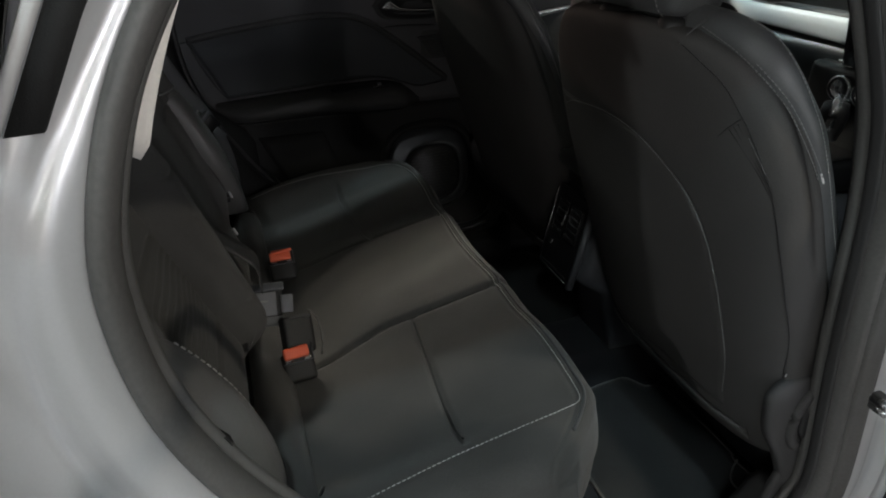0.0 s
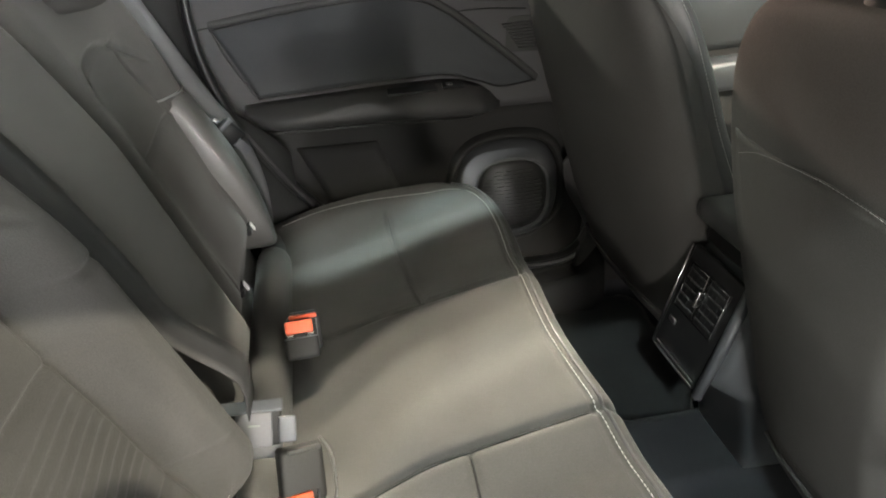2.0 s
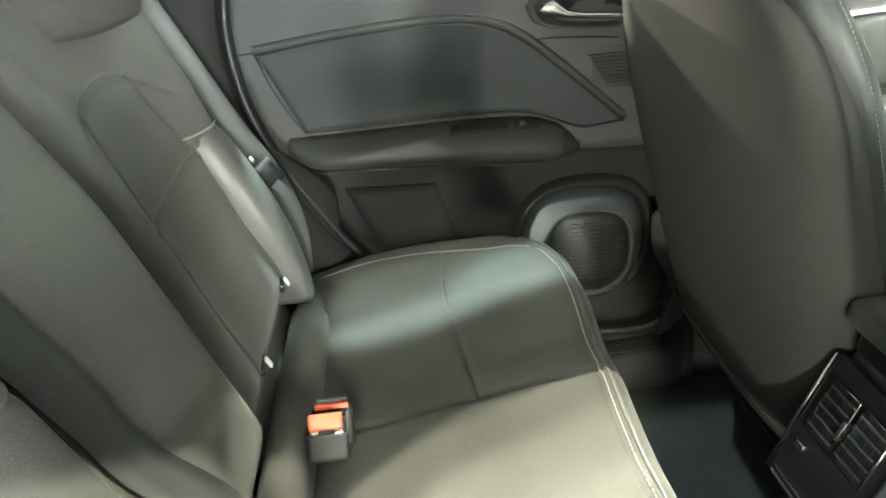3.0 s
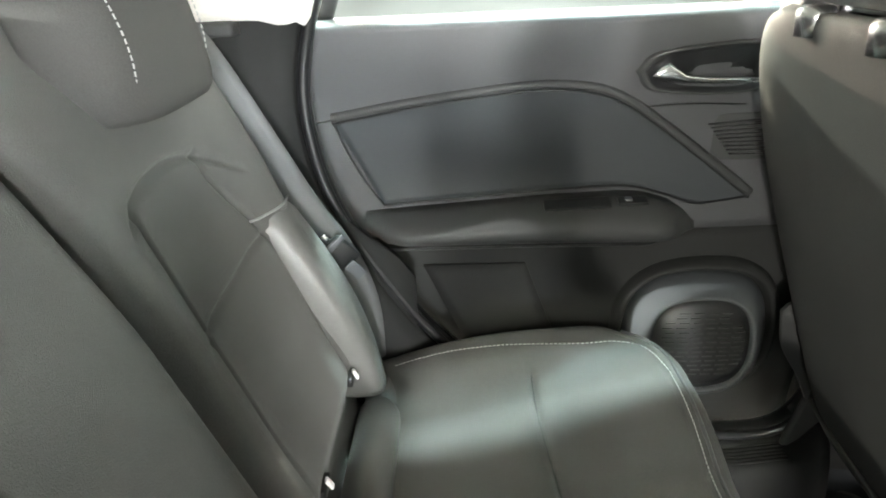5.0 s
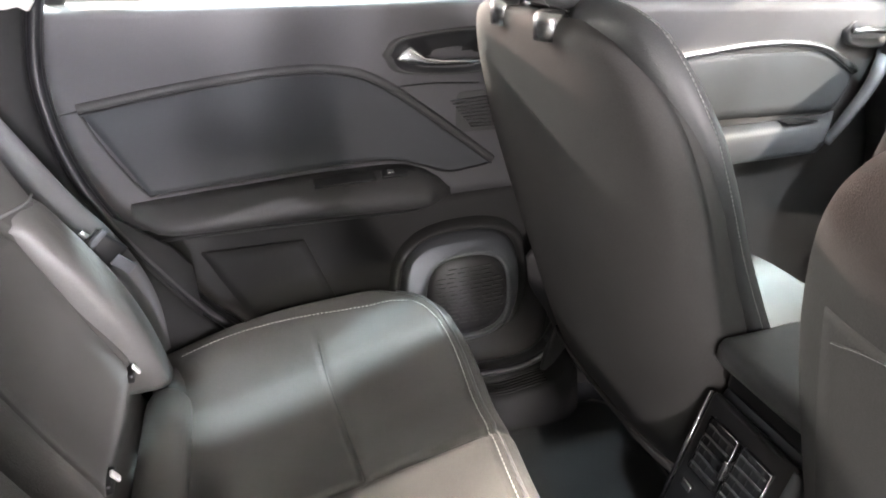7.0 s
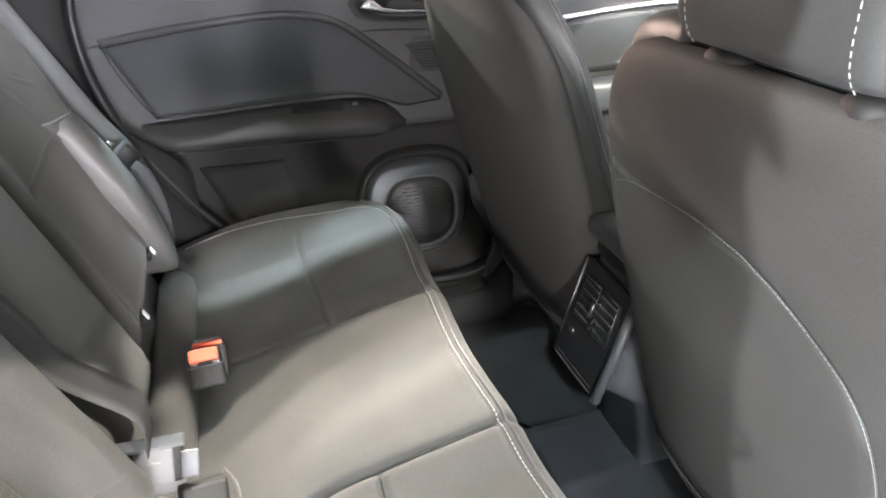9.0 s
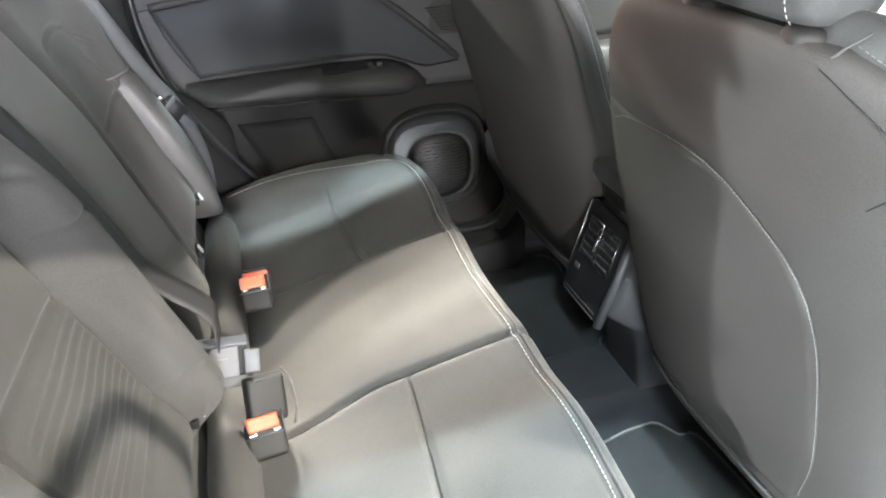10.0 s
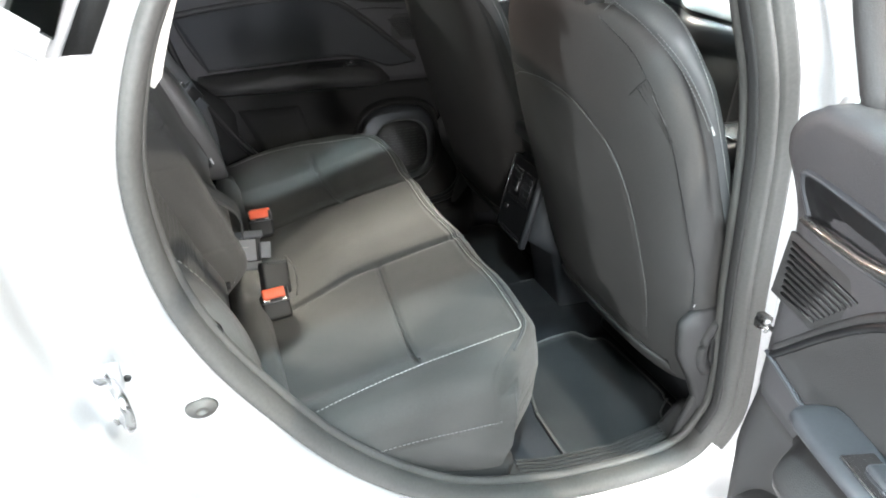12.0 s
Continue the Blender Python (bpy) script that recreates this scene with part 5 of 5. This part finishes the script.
for y in np.r_[0.050, 0.053, 0.060, np.linspace(0.08, 0.64, 22)]:
    e = min(1.0, (y - 0.046) / 0.014)
    x0 = 1.500 + 0.03 * np.cos(y * 4) + 0.14 * step(0.34, 0.60, y)
    low, top = 1.112 + 0.06 * y, 1.174 + 0.02 * y
    rings.append([(x0 + 0.004 * np.cos(q) * e * -1 + 0.012 * (np.sin(q) > 0) * abs(np.sin(q)), y, (low + top) / 2 + (top - low) / 2 * e * np.sign(np.sin(q)) * abs(np.sin(q)) ** 0.5) for q in np.linspace(0, 2 * np.pi, 20, endpoint=False)])
part("dash_pad", loft(rings), PALEGREY, dash, "pale grey padded dashboard strip")
part("centre_panel", box(1.53, 0, 0.95, 0.06, 0.24, 0.25, 0.02), BLACK, dash, "black centre panel")
part("display", box(1.49, -0.055, 1.15, 0.02, 0.17, 0.16, 0.01, pose(0, 0, 0, 0, -12, 0)), SCREEN, dash, "dark touch screen")
part("bright_strip", box(1.498, -0.045, 1.085, 0.008, 0.17, 0.008, 0.003), SILVER, dash)
for y in (0.005, -0.062, -0.129):
    knob = part("dial", lathe([(0.031, 0.02), (0.031, -0.012), (0.026, -0.018), (0.022, -0.012), (0.001, -0.012)], (1.495, y, 1.025), 28, "x"), BLACK, dash, "climate dial")
    part("dial_ring", lathe([(0.031, -0.006), (0.032, -0.016), (0.027, -0.019), (0.026, -0.013)], (1.495, y, 1.025), 28, "x"), SILVER, knob)

# ---- far front door ----
fdoor = thing("front_door", "closed front car door with a bright armrest", "car door")
rows = []
for z in np.linspace(0.45, 1.27, 30):
    rows.append([(x, 0.698 - 0.04 * step(1.12, 1.28, z), z - 0.03 * (x - 0.9) * step(1.0, 1.27, z)) for x in np.linspace(0.86, 1.90, 40)])
part("inner_panel", slab(rows, (0, 0.03, 0)), PLASTIC, fdoor, "grey moulded inner panel")
top = curved([(0.92, 1.118), (1.106, 1.141), (1.30, 1.157), (1.42, 1.153), (1.51, 1.132), (1.60, 1.083)], 40)
bot = curved([(0.94, 0.985), (1.228, 0.999), (1.40, 0.998), (1.52, 0.995), (1.57, 1.0), (1.60, 1.06)], 40)
part("insert", slab([[(p[0] * (1 - f) + q[0] * f, 0.694, p[1] * (1 - f) + q[1] * f) for p, q in zip(bot, top)] for f in np.linspace(0, 1, 8)], (0, 0.006, 0)), INSERT, fdoor, "blue-grey soft door insert")
part("bead", tube([(x, 0.692, z + 0.006) for x, z in top], 0.010, 8), SILVER, fdoor, "bright bead over the insert")
arm = []
for x in np.linspace(0.92, 1.58, 20):
    arm.append([(x, 0.70 - (0.5 + 0.5 * np.cos(q)) * 0.06 * step(1.60, 1.50, x), np.interp(x, [0.9, 1.25, 1.58], [0.93, 0.945, 0.95]) + 0.045 * np.sign(np.sin(q)) * abs(np.sin(q)) ** 0.6) for q in np.linspace(0, 2 * np.pi, 18, endpoint=False)])
armrest = part("armrest", loft(arm), GREYTRIM, fdoor, "grey door armrest")
part("switch_plate", box(1.43, 0.655, 0.993, 0.09, 0.03, 0.004, 0.002), BLACK, armrest)
part("grab_bar", tube(curved([(1.54, 0.66, 0.93), (1.56, 0.648, 0.98), (1.60, 0.642, 1.06), (1.625, 0.65, 1.12), (1.66, 0.68, 1.13)], 24), 0.016, 10, 0.7), GREYTRIM, fdoor, "slanted grey grab bar")
bez = curved([(1.52, 1.185), (1.55, 1.21), (1.65, 1.215), (1.67, 1.185), (1.65, 1.15), (1.55, 1.155), (1.52, 1.185)], 40)[:-1]
c = bez.mean(0)
part("handle_bowl", loft([[(c[0] + (x - c[0]) * k, 0.672 + dy, c[1] + (z - c[1]) * k) for x, z in bez] for k, dy in ((1.15, 0.01), (1.1, -0.002), (1.0, -0.003), (0.9, 0.012), (0.3, 0.016))], False), BLACK, fdoor, "black handle bowl")
part("lever", tube([(1.525, 0.662, 1.185), (1.56, 0.66, 1.188), (1.65, 0.66, 1.18)], 0.008), SILVER, fdoor, "satin silver door lever")
pane = part("window_pane", slab([[(x, 0.69 - lean(z), z) for x in np.linspace(0.75, 1.75, 8)] for z in (1.235, 1.36, 1.48)], (0, 0.004, 0)), GLASS, fdoor, "clear window glass")
pane.visible_shadow = False
part("outer_skin", slab([[(x, 0.80, z) for x in np.linspace(0.85, 1.95, 10)] for z in np.linspace(0.42, 1.24, 8)], (0, -0.012, 0)), PAINT, fdoor, "white painted outer skin")
part("window_frame", tube([(0.74, 0.66, 1.25), (0.68, 0.63, 1.44), (0.80, 0.60, 1.50), (1.25, 0.60, 1.48), (1.70, 0.67, 1.24)], 0.018), BLACK, fdoor)
ndoor = thing("front_door", "closed near front car door", "car door")
part("inner_panel", slab([[(x, -0.698, z) for x in np.linspace(0.95, 1.90, 10)] for z in np.linspace(0.45, 1.25, 8)], (0, -0.03, 0)), PLASTIC, ndoor)
part("outer_skin", slab([[(x, -0.80, z) for x in np.linspace(0.90, 1.95, 10)] for z in np.linspace(0.42, 1.24, 8)], (0, 0.012, 0)), PAINT, ndoor, "white painted outer skin")

# ---- belts and buckles ----
def belt(label):
    return thing("seat_belt", label, "seat belt", "rear seat belts")


b = belt("grey webbing seat belt with a hanging steel tongue")
pts = curved([(-0.225, 0.50, 1.345), (-0.195, 0.535, 1.30), (-0.172, 0.55, 1.264), (-0.139, 0.553, 1.199), (-0.098, 0.555, 1.111), (-0.053, 0.557, 1.014), (-0.017, 0.562, 0.95), (0.008, 0.58, 0.87), (0.02, 0.588, 0.79), (0.02, 0.585, 0.70)], 40)
part("webbing", ribbon(pts, 0.045, (0.85, 0.12, 0.5)), WEB, b, "grey woven webbing")
tg = part("tongue", box(-0.012, 0.548, 0.940, 0.055, 0.012, 0.045, 0.006, pose(0, 0, 0, 0, 50, 20)), BLACK, b, "black belt tongue")
part("tongue_plate", box(0.012, 0.540, 0.914, 0.034, 0.003, 0.020, 0.002, pose(0, 0, 0, 0, 50, 20)), GREYTRIM, tg, "steel tongue plate")
part("tongue_slot", box(-0.018, 0.541, 0.958, 0.010, 0.005, 0.044, 0.002, pose(0, 0, 0, 0, 50, 20)), GREYTRIM, tg)
part("tongue_tip", box(-0.030, 0.540, 0.972, 0.014, 0.004, 0.010, 0.002, pose(0, 0, 0, 0, 50, 20)), SILVER, tg)

b = belt("dark centre seat belt lying over the backrest")
pts = []
for z, y in ((1.42, -0.13), (1.34, -0.122), (1.24, -0.114), (1.13, -0.107), (1.02, -0.101), (0.95, -0.098)):
    pts.append((max(back_x(y + e, min(z, 1.30)) for e in (-0.004, 0.006, 0.015, 0.024)) + 0.004, y, z))
pts += [(0.042, -0.106, 0.885), (0.047, -0.116, 0.852), (0.048, -0.121, 0.835)]
part("webbing", ribbon(curved(pts, 40), 0.047, (0.08, 1.0, 0.1)), DARKWEB, b, "dark woven webbing")
tg = part("tongue", box(0.046, -0.121, 0.832, 0.078, 0.016, 0.006, 0.0025, pose(0, 0, 0, 25, 4, 0)), GREYTRIM, b, "steel tongue bar")
body_m = pose(0, 0, 0, -28, 6, 0)
part("tongue_body", box(0.044, -0.118, 0.798, 0.070, 0.016, 0.052, 0.005, body_m), BUCKLE, b, "black tongue body")
plate = part("label_plate", box(0.046, -0.130, 0.802, 0.044, 0.004, 0.044, 0.002, body_m), LABELGREY, b, "grey plate with unreadable print")
for k in range(3):
    part("print_bar", box(0.047, -0.1335 + 0.004 * k * 0.5, 0.796 + 0.006 * k, 0.014 - 0.005 * (k == 1), 0.001, 0.002, 0, body_m), DARKTHREAD, plate, smooth=False)
part("tongue_steel", box(0.086, -0.133, 0.798, 0.022, 0.006, 0.034, 0.003, body_m), GREYTRIM, b, "bright steel tongue end")
part("strap_fold", box(0.045, -0.128, 0.765, 0.062, 0.018, 0.022, 0.006, body_m), WEB, b)


def buckle(x, y, z, tip, twist, label, long=0.056, behind=False):
    """A buckle whose wide side runs along the car; its button looks up and to the near side."""
    bk = thing("seat_belt_buckle", label, "buckle", "belt buckles", at=pose(x, y, z, tip, 0, twist))
    part("shell", box(0, 0.004, -long / 2 + 0.006, 0.056, 0.034, long, 0.008, segments=3), BUCKLE, bk, "black plastic shell")
    if behind:
        part("button", box(0, -0.008, 0.006, 0.046, 0.012, 0.007, 0.002, segments=3), RED, bk, "orange-red edge of the release button")
        part("slot", box(0, 0.004, 0.0100, 0.042, 0.010, 0.006, 0.0015), GREYTRIM, bk, "grey metal slot")
        return bk
    part("button", box(-0.001, -0.0105, 0.004, 0.045, 0.015, 0.021, 0.004, segments=3), RED, bk, "orange-red release button")
    part("slot", box(0, 0.010, 0.0115, 0.044, 0.008, 0.003, 0.001), RUBBER, bk)
    for k in (-1, 1):
        part("corner_plate", box(k * 0.0165, -0.0135, -0.0105, 0.013, 0.005, 0.007, 0.002), SILVER, bk, "small bright corner")
    part("rim_edge", tube([(-0.0275, -0.016, -0.014), (0.0275, -0.016, -0.014), (0.0285, -0.012, 0.014)], 0.0014, 6), GREYTRIM, bk)
    return bk


buckle(0.097, 0.135, 0.742, -38, 3, "black belt buckle with orange-red button by the backrest")
buckle(0.102, 0.168, 0.737, -28, 3, "black belt buckle with a grey slot behind another", 0.06, True)
buckle(0.086, -0.182, 0.716, -40, 6, "black belt buckle with orange-red button near the open door")
anchor = thing("belt_anchor", "black detachable centre belt anchor", "buckle", "belt buckles", at=pose(0.096, -0.155, 0.755, -32, 10, 14))
part("shell", box(0, 0.004, -0.012, 0.056, 0.030, 0.070, 0.008, segments=3), BUCKLE, anchor)
part("release_edge", box(0.004, -0.008, 0.020, 0.042, 0.010, 0.006, 0.002), PLASTIC, anchor)
part("loop", tube(curved([(0.026, -0.002, 0.03), (0.036, -0.012, 0.01), (0.038, -0.016, -0.03), (0.034, -0.012, -0.055)], 14), 0.0022), RUBBER, anchor)

# ---- floor mats ----
def floor_mat(s, label):
    mat = thing("floor_mat", label, "floor mat", "rear floor mats")
    outline = curved([(0.635, -0.36), (0.66, -0.28), (0.72, -0.15), (0.78, -0.125), (0.84, -0.118), (0.885, -0.120), (0.915, -0.165), (0.955, -0.185), (0.965, -0.40), (0.955, -0.425), (0.965, -0.52), (0.93, -0.565), (0.86, -0.570), (0.655, -0.545), (0.635, -0.50), (0.635, -0.36)], 90)[:-1]
    c = outline.mean(0)
    rings = [[(c[0] + (x - c[0]) * k, s * (c[1] + (y - c[1]) * k), z) for x, y in outline] for k, z in ((1.0, 0.354), (1.0, 0.362), (0.985, 0.368), (0.9, 0.367), (0.6, 0.366), (0.3, 0.367), (0.02, 0.367))]
    part("carpet_pad", loft(rings), MAT, mat, "dark grey carpet pile")
    part("bound_edge", tube([(x, s * y, 0.366) for x, y in np.vstack([outline, outline[:1]])], 0.004, 6), RUBBER, mat, "bound edge")
    if s > 0:
        line = curved([(0.962, -0.428), (0.93, -0.448), (0.908, -0.470), (0.908, -0.50), (0.922, -0.562)], 24)
        part("corner_tape", tube([(x, s * y, 0.3695) for x, y in line], 0.0025, 6), DARKTHREAD, mat, "pale sewn corner tape")
        hem = [p for p in outline if 0.76 < p[0] < 0.93 and p[1] > -0.19]
        part("hem", tube([(x, s * y, 0.3705) for x, y in sorted(map(tuple, hem))], 0.0022, 6), DARKTHREAD, mat, "pale sewn hem")
    return mat


floor_mat(1, "dark grey carpet floor mat before the open door")
floor_mat(-1, "dark grey carpet floor mat by the closed door")
